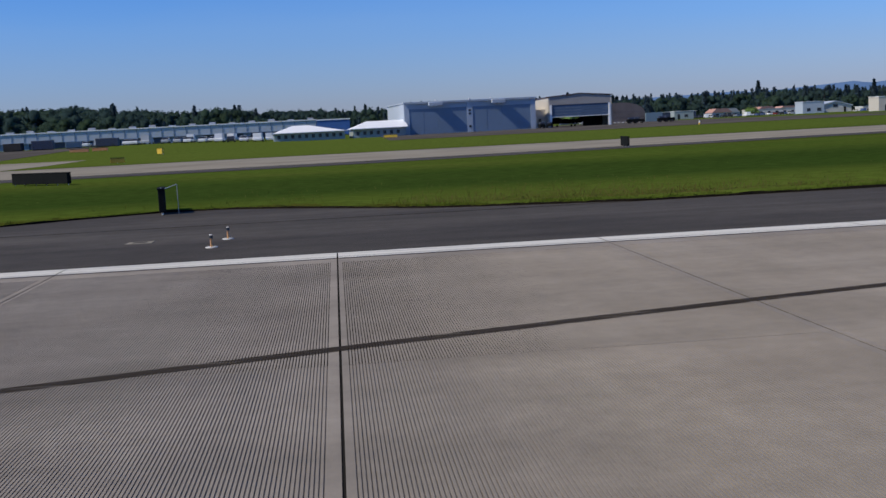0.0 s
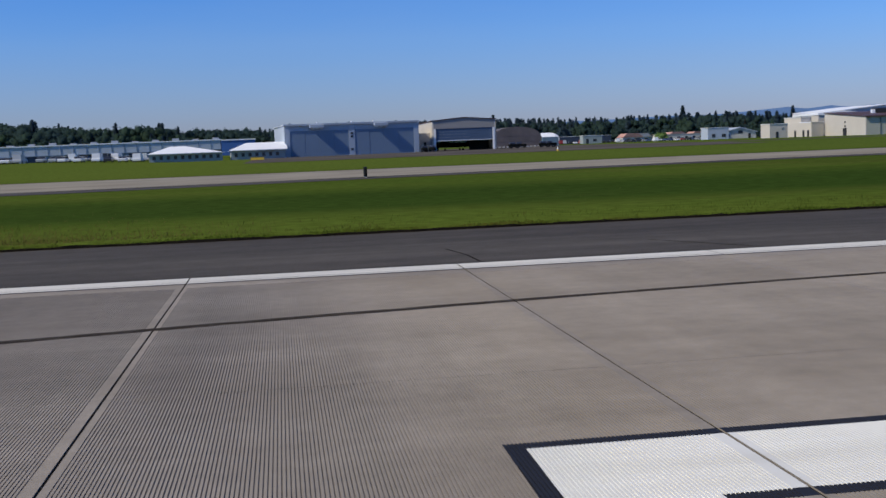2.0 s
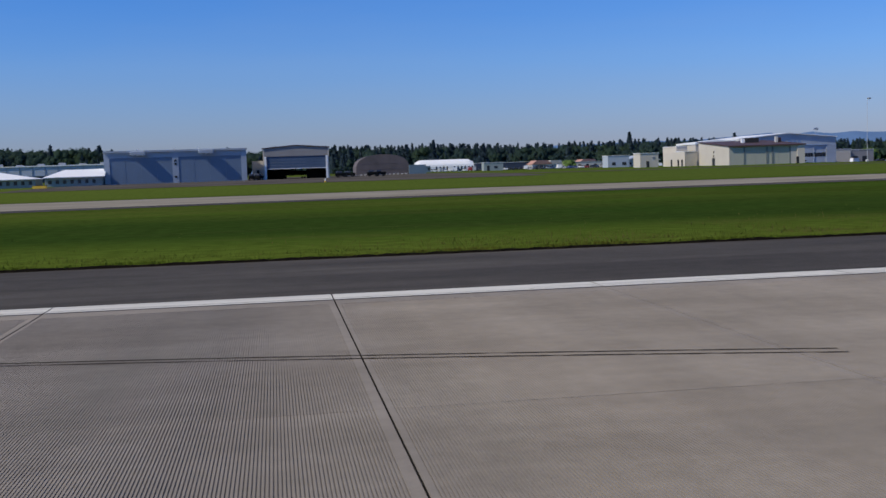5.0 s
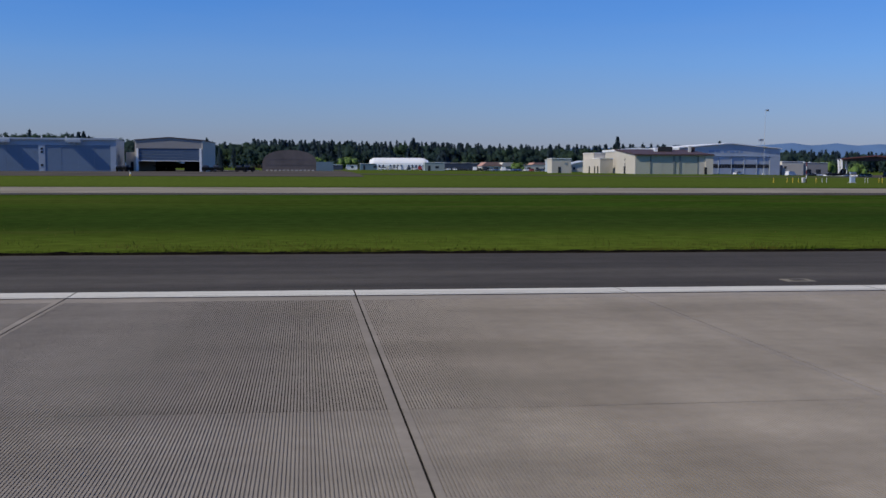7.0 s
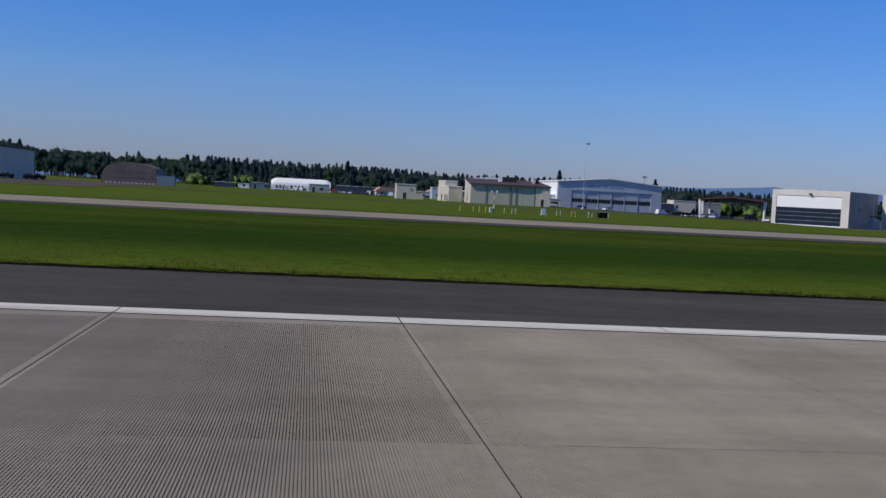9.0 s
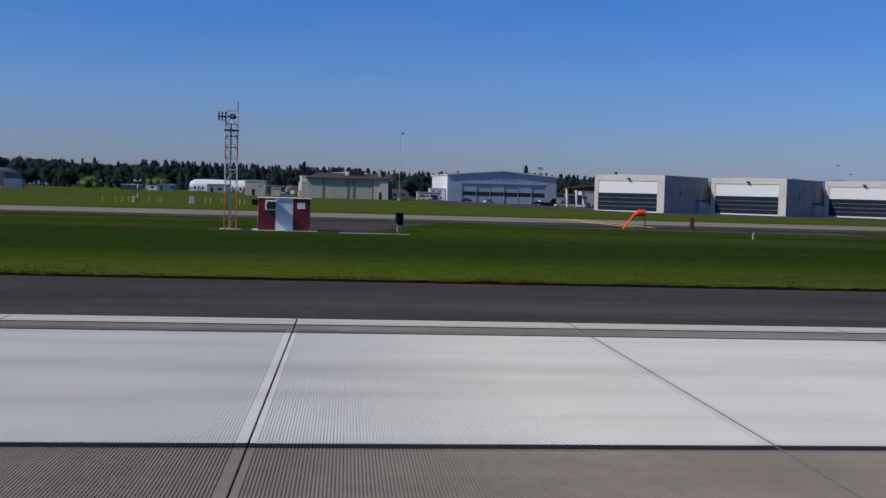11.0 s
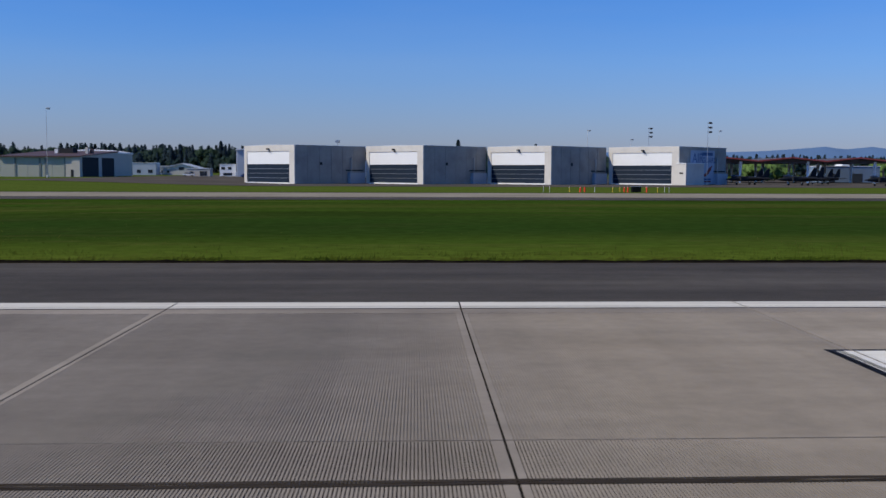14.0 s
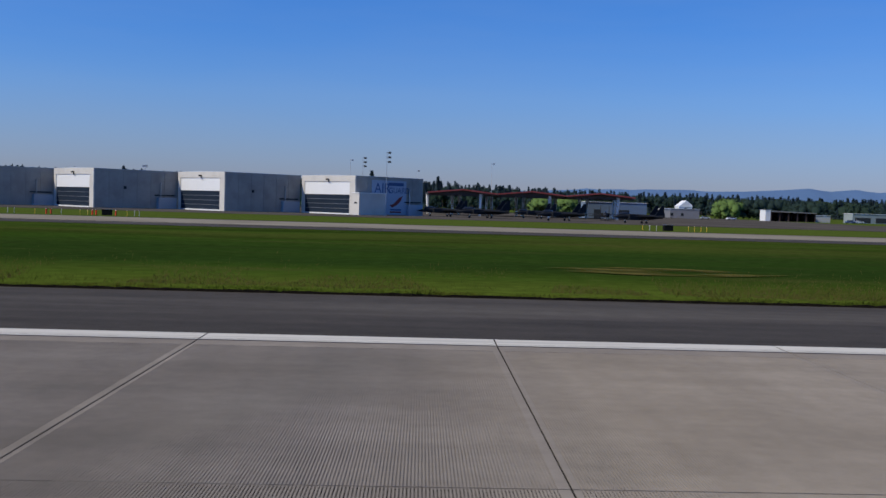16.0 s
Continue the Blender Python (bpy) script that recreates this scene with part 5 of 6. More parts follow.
M["maroon"] = mat("maroon_fascia", (0.10, 0.035, 0.035), 0.7, vary=0.15, size=3)
M["canopyroof"] = mat("dark_canopy_roof", (0.09, 0.075, 0.075), 0.7, vary=0.2, size=3)
M["frame"] = mat("dark_door_frame", (0.17, 0.19, 0.18), 0.6, vary=0.15, size=2)


def sun_canopies():
    def canopy(x, y, rz, w, d, hgt, label, posts, edge="fascia"):
        h = thing("sun_canopy", x, y, land(x, y), rz, label, "canopy", "sun canopies over the jets")
        for s in (0, 1):
            a, b = ((0.05, hgt), (w / 2, hgt + 0.9)) if s == 0 else ((w / 2, hgt + 0.9), (w - 0.05, hgt))
            part("roof", prism([a, b, (b[0], b[1] + 0.18), (a[0], a[1] + 0.18)], -1.8, d + 1.4), M["canopyroof"], h)
            part("fascia", prism([(a[0], a[1] - 0.10), (b[0], b[1] - 0.10), (b[0], b[1] + 0.24), (a[0], a[1] + 0.24)], -1.95, -1.8), M[edge], h)
        for y0 in (0, d - 0.2):
            part("beam", prism([(0.1, hgt - 0.5), (w - 0.1, hgt - 0.5), (w - 0.1, hgt - 0.05), (w / 2, hgt + 0.75), (0.1, hgt - 0.05)], y0, y0 + 0.2), M["canopyroof"], h)
        for x0 in (0.5, w * 0.25, w * 0.5, w * 0.75, w - 0.7):
            z = hgt + 0.9 - abs(x0 - w / 2) / (w / 2) * 0.9
            part("purlin", box(x0 - 0.1, x0 + 0.1, 0.2, d - 0.2, z - 0.45, z - 0.05), M["canopyroof"], h)
        for px, py in posts:
            lean = 0.35 if px < w / 2 else -0.35
            part("post", rod((px + lean * 0.6, py, -0.02), (px, py, hgt), 0.24, 0.46, 6), M["white"], h)
            part("footing", box(px + lean * 0.6 - 0.4, px + lean * 0.6 + 0.4, py - 0.4, py + 0.4, -0.05, 0.12), M["pale"], h)
        return h
    lab = "open sun canopy with pale posts and dark red roof edge"
    for x in (340.2, 357.85, 375.5):
        canopy(x, 267.6, 0, 17.6, 22, 5.6, lab, ((13.6, 0.1), (7.4, 21.9), (9.5, 21.9), (0.6, 21.9), (17.0, 21.9)))
    canopy(239.6, 298.4, -24, 19.0, 14, 5.5, "open maroon-roofed sun canopy with paired posts beside the shelters", ((0.3, 0.1), (18.7, 0.1), (0.3, 13.9), (18.7, 13.9), (2.4, 13.9)), "maroon")


def jet(x, y, rz, label="parked dark grey twin-tail fighter jet under its canopy"):
    j = thing("jet", x, y, land(x, y) + 0.03, rz, label, "jet", "parked fighter jets")
    bm = bmesh.new()
    secs = [(-6.8, 1.35, 0.05, 0.05), (-5.6, 1.35, 0.28, 0.3), (-4.2, 1.45, 0.45, 0.52), (-2.6, 1.5, 0.75, 0.6), (-1.4, 1.45, 1.15, 0.62), (1.0, 1.4, 1.2, 0.6), (3.4, 1.4, 1.1, 0.55), (5.4, 1.45, 0.85, 0.42)]
    rows = []
    for x0, z0, w, h in secs:
        rows.append([bm.verts.new((x0, w * math.copysign(abs(math.cos(a)) ** 0.7, math.cos(a)), z0 + h * math.sin(a))) for a in [2 * math.pi * i / 12 for i in range(12)]])
    for r, s in zip(rows, rows[1:]):
        for i in range(12):
            bm.faces.new((r[i], r[(i + 1) % 12], s[(i + 1) % 12], s[i]))
    bm.faces.new(rows[0]), bm.faces.new(rows[-1])
    bmesh.ops.recalc_face_normals(bm, faces=bm.faces)
    part("fuselage", bm, M["jet"], j, smooth=True)
    for s in (-1, 1):
        part("wing", plate([(-0.8, s * 1.0), (3.0, s * 4.55), (4.0, s * 4.55), (4.0, s * 1.0)], 1.55, 1.68), M["jet"], j)
        part("stabiliser", plate([(4.6, s * 0.9), (6.0, s * 3.0), (6.9, s * 3.0), (6.7, s * 0.9)], 1.38, 1.46), M["jet"], j)
        part("intake", box(-3.0, -0.6, s * 0.7 - 0.35, s * 0.7 + 0.35, 0.95, 1.95, bevel=0.08), M["jet"], j)
        part("tail_fin", prism([(3.6, 1.8), (5.4, 4.0), (6.1, 4.0), (6.0, 1.8)], s * 1.1 - 0.05, s * 1.1 + 0.05), M["jet"], j)
        part("nozzle", rod((5.3, s * 0.42, 1.45), (6.2, s * 0.42, 1.45), 0.4, 0.33, 12), M["dark"], j)
    bm = bmesh.new()
    bmesh.ops.create_uvsphere(bm, u_segments=12, v_segments=8, radius=1, matrix=Matrix.Translation((-3.6, 0, 2.0)) @ Matrix.Diagonal((1.5, 0.36, 0.42, 1)))
    part("canopy", bm, M["glass"], j, "dark glass canopy", smooth=True)
    for gx, gy in ((-3.4, 0), (1.6, 0.9), (1.6, -0.9)):
        leg = part("gear_leg", rod((gx, gy, 0.25), (gx, gy, 1.2), 0.07), M["white"], j)
        part("wheel", rod((gx, gy - 0.11, 0.25), (gx, gy + 0.11, 0.25), 0.25, seg=14), M["tyre"], leg)
    return j


M["sage"] = mat("sage_wall", (0.30, 0.34, 0.33), 0.7, vary=0.1, size=3)


def office_houses():
    for x, y, w, d, e, r, lab in ((-16.2, 224.6, 15.0, 11, 1.75, 3.3, "single-storey office house with white metal hip roof"), (0.5, 226.5, 11.4, 10, 1.9, 3.5, "white-roofed office house beside the hangar")):
        z = land(x + w / 2, y)
        h = thing("house", x, y, z, 5, lab, "house")
        part("wall", box(0, w, 0, d, 0, e), M["sage"], h)
        bm = bmesh.new()
        lo = [bm.verts.new(v) for v in ((-0.5, -0.5, e), (w + 0.5, -0.5, e), (w + 0.5, d + 0.5, e), (-0.5, d + 0.5, e))]
        hi = [bm.verts.new(v) for v in ((w * 0.28, d / 2, r), (w * 0.5, d / 2, r))] if w > 12 else [bm.verts.new(v) for v in ((w * 0.3, d / 2, r), (w + 0.5, d / 2, r))]
        bm.faces.new((lo[0], lo[1], hi[1], hi[0])), bm.faces.new((lo[2], lo[3], hi[0], hi[1]))
        bm.faces.new((lo[3], lo[0], hi[0])), bm.faces.new((lo[1], lo[2], hi[1])), bm.faces.new(lo[::-1])
        bmesh.ops.recalc_face_normals(bm, faces=bm.faces)
        part("roof", bm, M["white"], h)
        for i in range(int(w / 1.5)):
            part("window", box(0.7 + i * 1.45, 1.35 + i * 1.45, -0.05, 0.02, 0.6, 1.35), M["glass"], h)
        part("fascia", box(-0.55, w + 0.55, -0.6, -0.5, e - 0.12, e + 0.06), M["bluegrey"], h)
    h = thing("building", 9.2, 232.5, 0.8, 5, "flat white-roofed link building with two dark windows", "building")
    part("wall", box(0, 3.2, 0, 6, 0, 3.5), M["white"], h)
    for x in (0.5, 1.4):
        part("window", box(x, x + 0.5, -0.05, 0.02, 2.7, 3.1), M["dark"], h)


def warehouse():
    h = thing("warehouse", -175, 371.6, 1.6, 2.1, "very long pale blue-grey warehouse with white roof edge", "warehouse")
    W = 163
    part("wall", box(0, W, 0, 26, 2.3, 5.45), M["bluegrey"], h)
    part("dock_wall", box(0, W, 0.3, 25.7, 0, 2.3), M["navy"], h, "dark blue dock wall under the ledge")
    part("roof", box(-0.3, W + 0.2, -0.3, 26.3, 5.45, 5.8), M["white"], h)
    part("ledge", box(0, W, -0.25, -0.02, 2.15, 2.35), M["bluedoor"], h)
    for i in range(39):
        part("pilaster", box(i * 4.2, i * 4.2 + 0.22, -0.14, 0, 2.4, 5.4), M["bluedoor"], h)
    for i in range(19):
        part("dock_door", box(3 + i * 8.4, 5.6 + i * 8.4, 0.2, 0.32, 0, 2.1), M["bluedoor"], h)
    part("end_block", box(W + 0.2, W + 12, -0.2, 24, 0, 5.2), M["blue"], h, "dark blue end block")
    part("end_roof", box(W + 0.2, W + 12.2, -0.4, 24.3, 5.2, 5.6), M["white"], h)
    for i in range(23):
        part("roof_unit", box(6 + i * 7, 8.2 + i * 7, 8, 10, 5.9, 6.3 + 0.2 * (i % 3)), M["steel"], h)


def service_cart(x, y, rz, label):
    c = thing("service_cart", x, y, land(x, y) + 0.03, rz, label, "cart", "service carts")
    part("body", box(0, 2.4, 0, 1.2, 0.3, 0.95, bevel=0.06), M["signback"], c)
    part("hood", box(0.2, 1.4, 0.1, 1.1, 0.95, 1.35, bevel=0.08), M["navy"], c)
    part("tow_bar", rod((2.4, 0.6, 0.4), (3.3, 0.6, 0.3), 0.04), M["steel"], c)
    for wx in (0.5, 1.9):
        for wy in (0.08, 1.12):
            part("wheel", rod((wx, wy - 0.08, 0.26), (wx, wy + 0.08, 0.26), 0.26, seg=10), M["tyre"], c)
    return c


blue_hangar()
beige_hangar()
arch_hangar()
white_tent()
small_blocks()
beige_workshop()
white_hangar()
aircraft_shelters()
sun_canopies()
office_houses()
warehouse()
SMALL = Matrix.Scale(0.95, 4)
first = jet(350.6, 219.6, 24)
first.matrix_world = first.matrix_world @ SMALL
for x, y, rz in ((366.0, 213.3, 26), (380.0, 238.5, 80), (380.5, 207.5, 22), (364.2, 241.5, 30), (342.6, 229.4, 24)):
    copy_thing(first, pose(x, y, land(x, y) + 0.03, 0, 0, rz) @ SMALL)
copy_thing(first, pose(52.5, 252, land(52, 252) + 0.03, 0, 0, 20) @ SMALL)


# ---- cars, poles, lights, signs ----
def car(x, y, rz, paint, label, van=False, grow=1.0):
    c = thing("car", x, y, land(x, y) + 0.03, rz, label, "car", "parked cars")
    c.matrix_world = c.matrix_world @ Matrix.Scale(grow, 4)
    L, W, H = (3.6, 1.5, 1.5) if van else (3.2, 1.3, 1.02)
    body = prism([(0, 0.22), (L, 0.22), (L, 0.62), (L - 0.1, 0.68), (0.1, 0.7), (0, 0.6)], 0, W)
    bmesh.ops.bevel(body, geom=body.edges[:], offset=0.05, segments=1, affect="EDGES")
    part("body", body, paint, c)
    top = prism([(0.15 if van else 0.45, 0.68), (L - 0.75, 0.68), (L - 1.15, H), (0.25 if van else 0.8, H)], 0.08, W - 0.08)
    part("cabin", top, paint if van else M["glass"], c)
    part("roof", box(0.3 if van else 0.85, L - 1.2, 0.1, W - 0.1, H, H + 0.03), paint, c)
    for wx in (0.65, L - 0.65):
        for wy in (0.06, W - 0.06):
            part("wheel", rod((wx, wy - 0.07, 0.22), (wx, wy + 0.07, 0.22), 0.22, seg=10), M["tyre"], c)
    return c


rnd = random.Random(5)
NAMES = ("white", "silver", "black", "dark blue", "dark red")
spots = [(-58 + i * 2.9 + rnd.uniform(-0.3, 0.3), 236 + rnd.uniform(-4, 5), 90 + rnd.uniform(-4, 4)) for i in range(14)]
spots += [(-40 + i * 2.3 + rnd.uniform(-0.4, 0.4), 262 + rnd.uniform(-3, 3), 90 + rnd.uniform(-8, 8)) for i in range(13)]
spots += [(112 + i * 2.0 + rnd.uniform(-0.3, 0.3), 452 - i * 1.0 + rnd.uniform(-1, 1), 90 + rnd.uniform(-8, 8)) for i in range(22)]
spots += [(148 + i * 2.3 + rnd.uniform(-0.3, 0.3), 406 + rnd.uniform(-1.5, 1.5), 90 + rnd.uniform(-8, 8)) for i in range(17)]
spots += [(x, y, rz) for x, y, rz in ((238, 304, 10), (243.5, 303, 80), (246, 304, 85), (248.5, 305, 80), (251, 303, 95), (254, 306, 90), (257, 303, 20), (236, 312, 15))]
spots += [(238, 330, 20), (243, 322, 10), (221, 332, 30), (215, 345, 20), (441, 372, 0), (452, 376, 10), (495, 374, 5), (499, 376, 5), (244, 296, 80), (248, 268, 60), (200, 326, 0)]
for i in range(12):
    spots.append((206 + i * 4.6, 462 + rnd.uniform(-2, 2), 90))
for x, y, rz in spots:
    k = rnd.choice((0, 0, 0, 0, 0, 1, 1, 1, 2, 2, 3, 3, 4))
    van = rnd.random() < (0.5 if x < 0 else 0.25)
    if x < 0 and k > 1 and rnd.random() < 0.6:
        k = 0
    car(x, y, rz, CARS[k], NAMES[k] + (" van" if van else " car") + " parked on the asphalt", van, 1.3 if x < 0 else 1.1)


def flood_pole(x, y, h, lamps, label):
    p = thing("light_pole", x, y, land(x, y), 0, label, "pole")
    part("pole", rod((0, 0, 0), (0, 0, h), 0.06, 0.035), M["mast_white"] if lamps == 1 else M["steel"], p)
    part("base", box(-0.3, 0.3, -0.3, 0.3, 0, 0.5, bevel=0.05), M["pale"], p)
    for i in range(lamps):
        arm = part("arm", box(-0.1, 0.9, -0.05, 0.05, h - 0.2 - 0.95 * i, h - 0.1 - 0.95 * i), M["steel"], p)
        part("floodlight", box(0.25, 0.85, -0.3, 0.25, h - 0.38 - 0.95 * i, h + 0.02 - 0.95 * i, bevel=0.05), M["steel" if lamps == 1 else "ironwork"], arm)


flood_pole(330.25, 218.4, 13.2, 3, "tall grey pole with three floodlights beside the mural")
flood_pole(324.4, 245.7, 13.1, 3, "tall grey pole with three floodlights behind the shelter")
flood_pole(188.4, 236, 15.3, 1, "tall thin grey lamp mast on the grass")
flood_pole(319.2, 296, 14.5, 1, "thin grey lamp pole far off")
flood_pole(359.8, 306, 15.0, 1, "thin grey lamp pole far off")
for x, y in ((338.4, 326.5),):
    flood_pole(x, y, 13.0, 1, "thin grey lamp pole far off")


M["amber"] = mat("amber_paint", (0.60, 0.30, 0.12), 0.6, vary=0.2, size=0.3)


def edge_light(x, y, label="runway edge light on a pale base", group="runway edge lights"):
    e = thing("edge_light", x, y, -0.006, 0, label, "light", group)
    part("base", rod((0, 0, 0), (0, 0, 0.018), 0.115, 0.105, 16), M["pale"], e)
    part("stem", rod((0, 0, 0.015), (0, 0, 0.17), 0.021, 0.019, 8), M["amber"], e)
    part("lamp", rod((0, 0, 0.17), (0, 0, 0.225), 0.04, 0.032, 12), M["ironwork"], e)
    part("cap", rod((0, 0, 0.225), (0, 0, 0.245), 0.036, 0.01, 12), M["pale"], e)
    return e


copy_thing(first, pose(230.5, 283.7, land(230, 284) + 0.03, 0, 0, 20) @ Matrix.Scale(0.62, 4))
for x, y, rz in ((60.4, 226, 4), (62.2, 228, -8), (67.2, 226, 2), (69.0, 227, 10), (43.0, 231, 90), (44.2, 230, 70)):
    service_cart(x, y, rz, "dark service cart parked on the apron")
one = edge_light(27.82, 18.25)
for x in (69.9, 112.1, 154.2, 196.3, 238.4, 280.5):
    copy_thing(one, pose(x, 18.1, -0.006))
for x, y in ((-2.63, 18.13), (-2.5, 19.6)):
    copy_thing(one, pose(x, y, -0.006))
for x, y in ((-4.23, 19.84), (44.4, 17.3), (93.3, 16.85), (192.3, 17.2), (293.85, 21.1), (322.73, 18.26)):
    lid = thing("cover_plate", x, y, -0.006, 0, "pale concrete cover plate set in the asphalt", "plate", "cover plates")
    part("frame", box(-0.25, 0.25, -0.2, 0.2, 0, 0.010), M["concrete"], lid)
    part("lid", box(-0.13, 0.13, -0.09, 0.09, 0.01, 0.016), M["asphalt"], lid)
post = thing("marker_post", 293.57, 20.6, -0.006, 0, "striped black and white marker post", "post")
for i in range(5):
    part("band", rod((0, 0, 0.08 * i), (0, 0, 0.08 * i + 0.08), 0.035), M["white"] if i % 2 else M["dark"], post)
crack = thing("crack", label="thin dark cracks in the asphalt shoulder", category="crack", kind="structure")
for pts in (((17.25, 16.2), (17.2, 17.4), (17.0, 18.6)), ((22.2, 16.1), (21.6, 17.2), (20.9, 18.4))):
    bm = bmesh.new()
    for (xa, ya), (xb, yb) in zip(pts, pts[1:]):
        bm.faces.new([bm.verts.new(v) for v in ((xa - 0.02, ya, 0.0), (xa + 0.02, ya, 0.0), (xb + 0.02, yb, 0.0), (xb - 0.02, yb, 0.0))])
    part("seam", bm, M["filler"], crack)


lamp = thing("marker_lamp", 56.1, 165.8, land(56, 165.8) + 0.03, 0, "small white marker lamp with a yellow foot on the apron edge", "light")
part("foot", rod((0, 0, -0.03), (0, 0, 0.25), 0.16, 0.12, 10), M["yellow"], lamp)
part("body", rod((0, 0, 0.25), (0, 0, 0.55), 0.13, 0.1, 10), M["white"], lamp)
part("cap", rod((0, 0, 0.55), (0, 0, 0.62), 0.12, 0.03, 10), M["white"], lamp)


def sign_board(x, y, rz, length, height, thick, face, label, lift=0.08):
    s = thing("airfield_sign", x, y, land(x, y), rz, label, "sign")
    part("panel", box(0, length, -thick / 2, thick / 2, lift, lift + height, bevel=0.015), face, s)
    part("cap", box(-0.02, length + 0.02, -thick / 2 - 0.015, thick / 2 + 0.015, lift + height, lift + height + 0.03), M["signback"], s)
    for k in range(max(2, round(length / 0.9) + 1)):
        a = 0.08 + (length - 0.16) * k / max(1, round(length / 0.9))
        leg = part("leg", rod((a, 0, -0.02), (a, 0, lift), 0.03), M["pale"], s)
    return s


M["terracotta"] = mat("faded_orange_barrier", (0.58, 0.25, 0.11), 0.75, vary=0.25, size=0.6)
M["mustard"] = mat("mustard_board", (0.42, 0.27, 0.03), 0.7, vary=0.2, size=0.5)
M["rust"] = mat("red_brown_board", (0.11, 0.03, 0.022), 0.8, vary=0.25, size=0.4, gloss=0.1)
board = sign_board(-5.12, 27.45, 99, 1.3, 0.60, 0.17, M["signback"], "dark taxiway guidance sign board at the asphalt edge")
for a, b in (((0.05, -0.05, 0.68), (0.05, -0.42, 0.8)), ((0.05, -0.42, 0.8), (0.1, -0.42, 0.0)), ((0.05, 0.0, 0.62), (0.05, 0.0, 0.74))):
    part("bracket", rod(a, b, 0.012, seg=6), M["steel"], board)
sign_board(-18.1, 57.1, -37, 4.5, 0.56, 0.25, M["signback"], "long dark back of a taxiway sign")
sign_board(18.84, 69.8, 90, 1.9, 0.62, 0.14, M["signback"], "small dark distance sign in the grass")
sign_board(-25.0, 111, 10, 1.4, 0.5, 0.2, M["mustard"], "mustard yellow taxiway sign board in the grass")
sign_board(-26.4, 146, -20, 0.8, 0.75, 0.4, M["yellow"], "small yellow sign on the grass")
board = sign_board(200.0, 70, 60, 0.48, 0.72, 0.22, M["rust"], "small dark box sign with a pale face in the grass")
part("face", box(0.06, 0.22, -0.125, -0.11, 0.2, 0.72), M["mustard"], board)
board = sign_board(178.9, 54, 20, 0.36, 0.62, 0.26, M["signback"], "dark equipment box on a short post with a pale strut", 0.36)
part("strut", rod((0.1, -0.2, 0.3), (-0.35, -0.2, 0.62), 0.035, seg=6), M["mast_white"], board)
sign_board(6.0, 192, 0, 2.4, 0.5, 0.5, M["yellow"], "low yellow barrier beside the apron")
for x, y, w in ((-44.4, 170.5, 2.9), (-41.6, 173.5, 2.4)):
    sign_board(x, y, 3, w, 0.46, 0.4, M["terracotta"], "low orange-brown barrier at the apron edge")


def container(x, y, rz, length, height, m, label):
    c = thing("container", x, y, land(x, y) + 0.03, rz, label, "container", "containers on the apron")
    part("body", box(0, length, 0, 1.7, 0.12, height, bevel=0.03), M[m], c)
    for i in range(int(length / 0.45)):
        part("rib", box(0.2 + 0.45 * i, 0.3 + 0.45 * i, -0.04, 0.0, 0.2, height - 0.1), M[m], c)
    part("roof", box(0.0, length, 0.0, 1.7, height, height + 0.04), M["steel"], c)
    part("skid", box(0.1, length - 0.1, 0.2, 1.5, 0, 0.12), M["dark"], c)


for x, y, rz, w, h, m, lab in ((-72, 206, 4, 4.2, 1.7, "navy", "dark blue freight container"), (-66.5, 208, -6, 3.4, 1.5, "dark", "black freight container"), (-61.5, 209, 3, 4.0, 1.8, "navy", "dark blue freight container"),
                               (-56.2, 213, 8, 3.0, 1.3, "teal", "low teal freight container"), (-51.5, 218, 0, 4.4, 1.7, "navy", "dark blue freight container"), (-78, 203, 0, 4.0, 1.6, "dark", "black freight container")):
    container(x, y, rz, w, h, m, lab + " on the apron")
hut = thing("equipment_hut", 172.0, 51.9, 0, 3, "red and white panelled equipment hut on the grass", "hut")
part("core", box(0.03, 2.52, 0.04, 1.7, 0, 1.58), M["pale"], hut)
for a, b, c in ((0, 0.84, "crimson"), (0.85, 1.69, "white"), (1.70, 2.54, "crimson")):
    part("front_panel", box(a, b, 0, 0.05, 0.02, 1.6), M[c], hut, "dark red panel" if c == "crimson" else "white panel")
for a, b, c in ((0.05, 0.86, "white"), (0.87, 1.72, "crimson")):
    part("side_panel", box(2.51, 2.55, a, b, 0.02, 1.6), M[c], hut)
    part("side_panel", box(-0.01, 0.03, a, b, 0.02, 1.6), M[c], hut)
part("roof", box(-0.06, 2.6, -0.06, 1.78, 1.6, 1.66, bevel=0.015), M["white"], hut)
unit = part("air_unit", box(0.36, 0.92, -0.32, 0.0, 1.02, 1.5, bevel=0.02), M["white"], hut)
part("grille", box(0.42, 0.86, -0.335, -0.318, 1.08, 1.44), M["dark"], unit)
part("notice", box(1.9, 2.28, -0.02, 0.0, 1.1, 1.4), M["white"], hut)
part("foundation", box(-0.3, 2.9, -0.4, 2.0, -0.05, 0.03), M["pale"], hut)

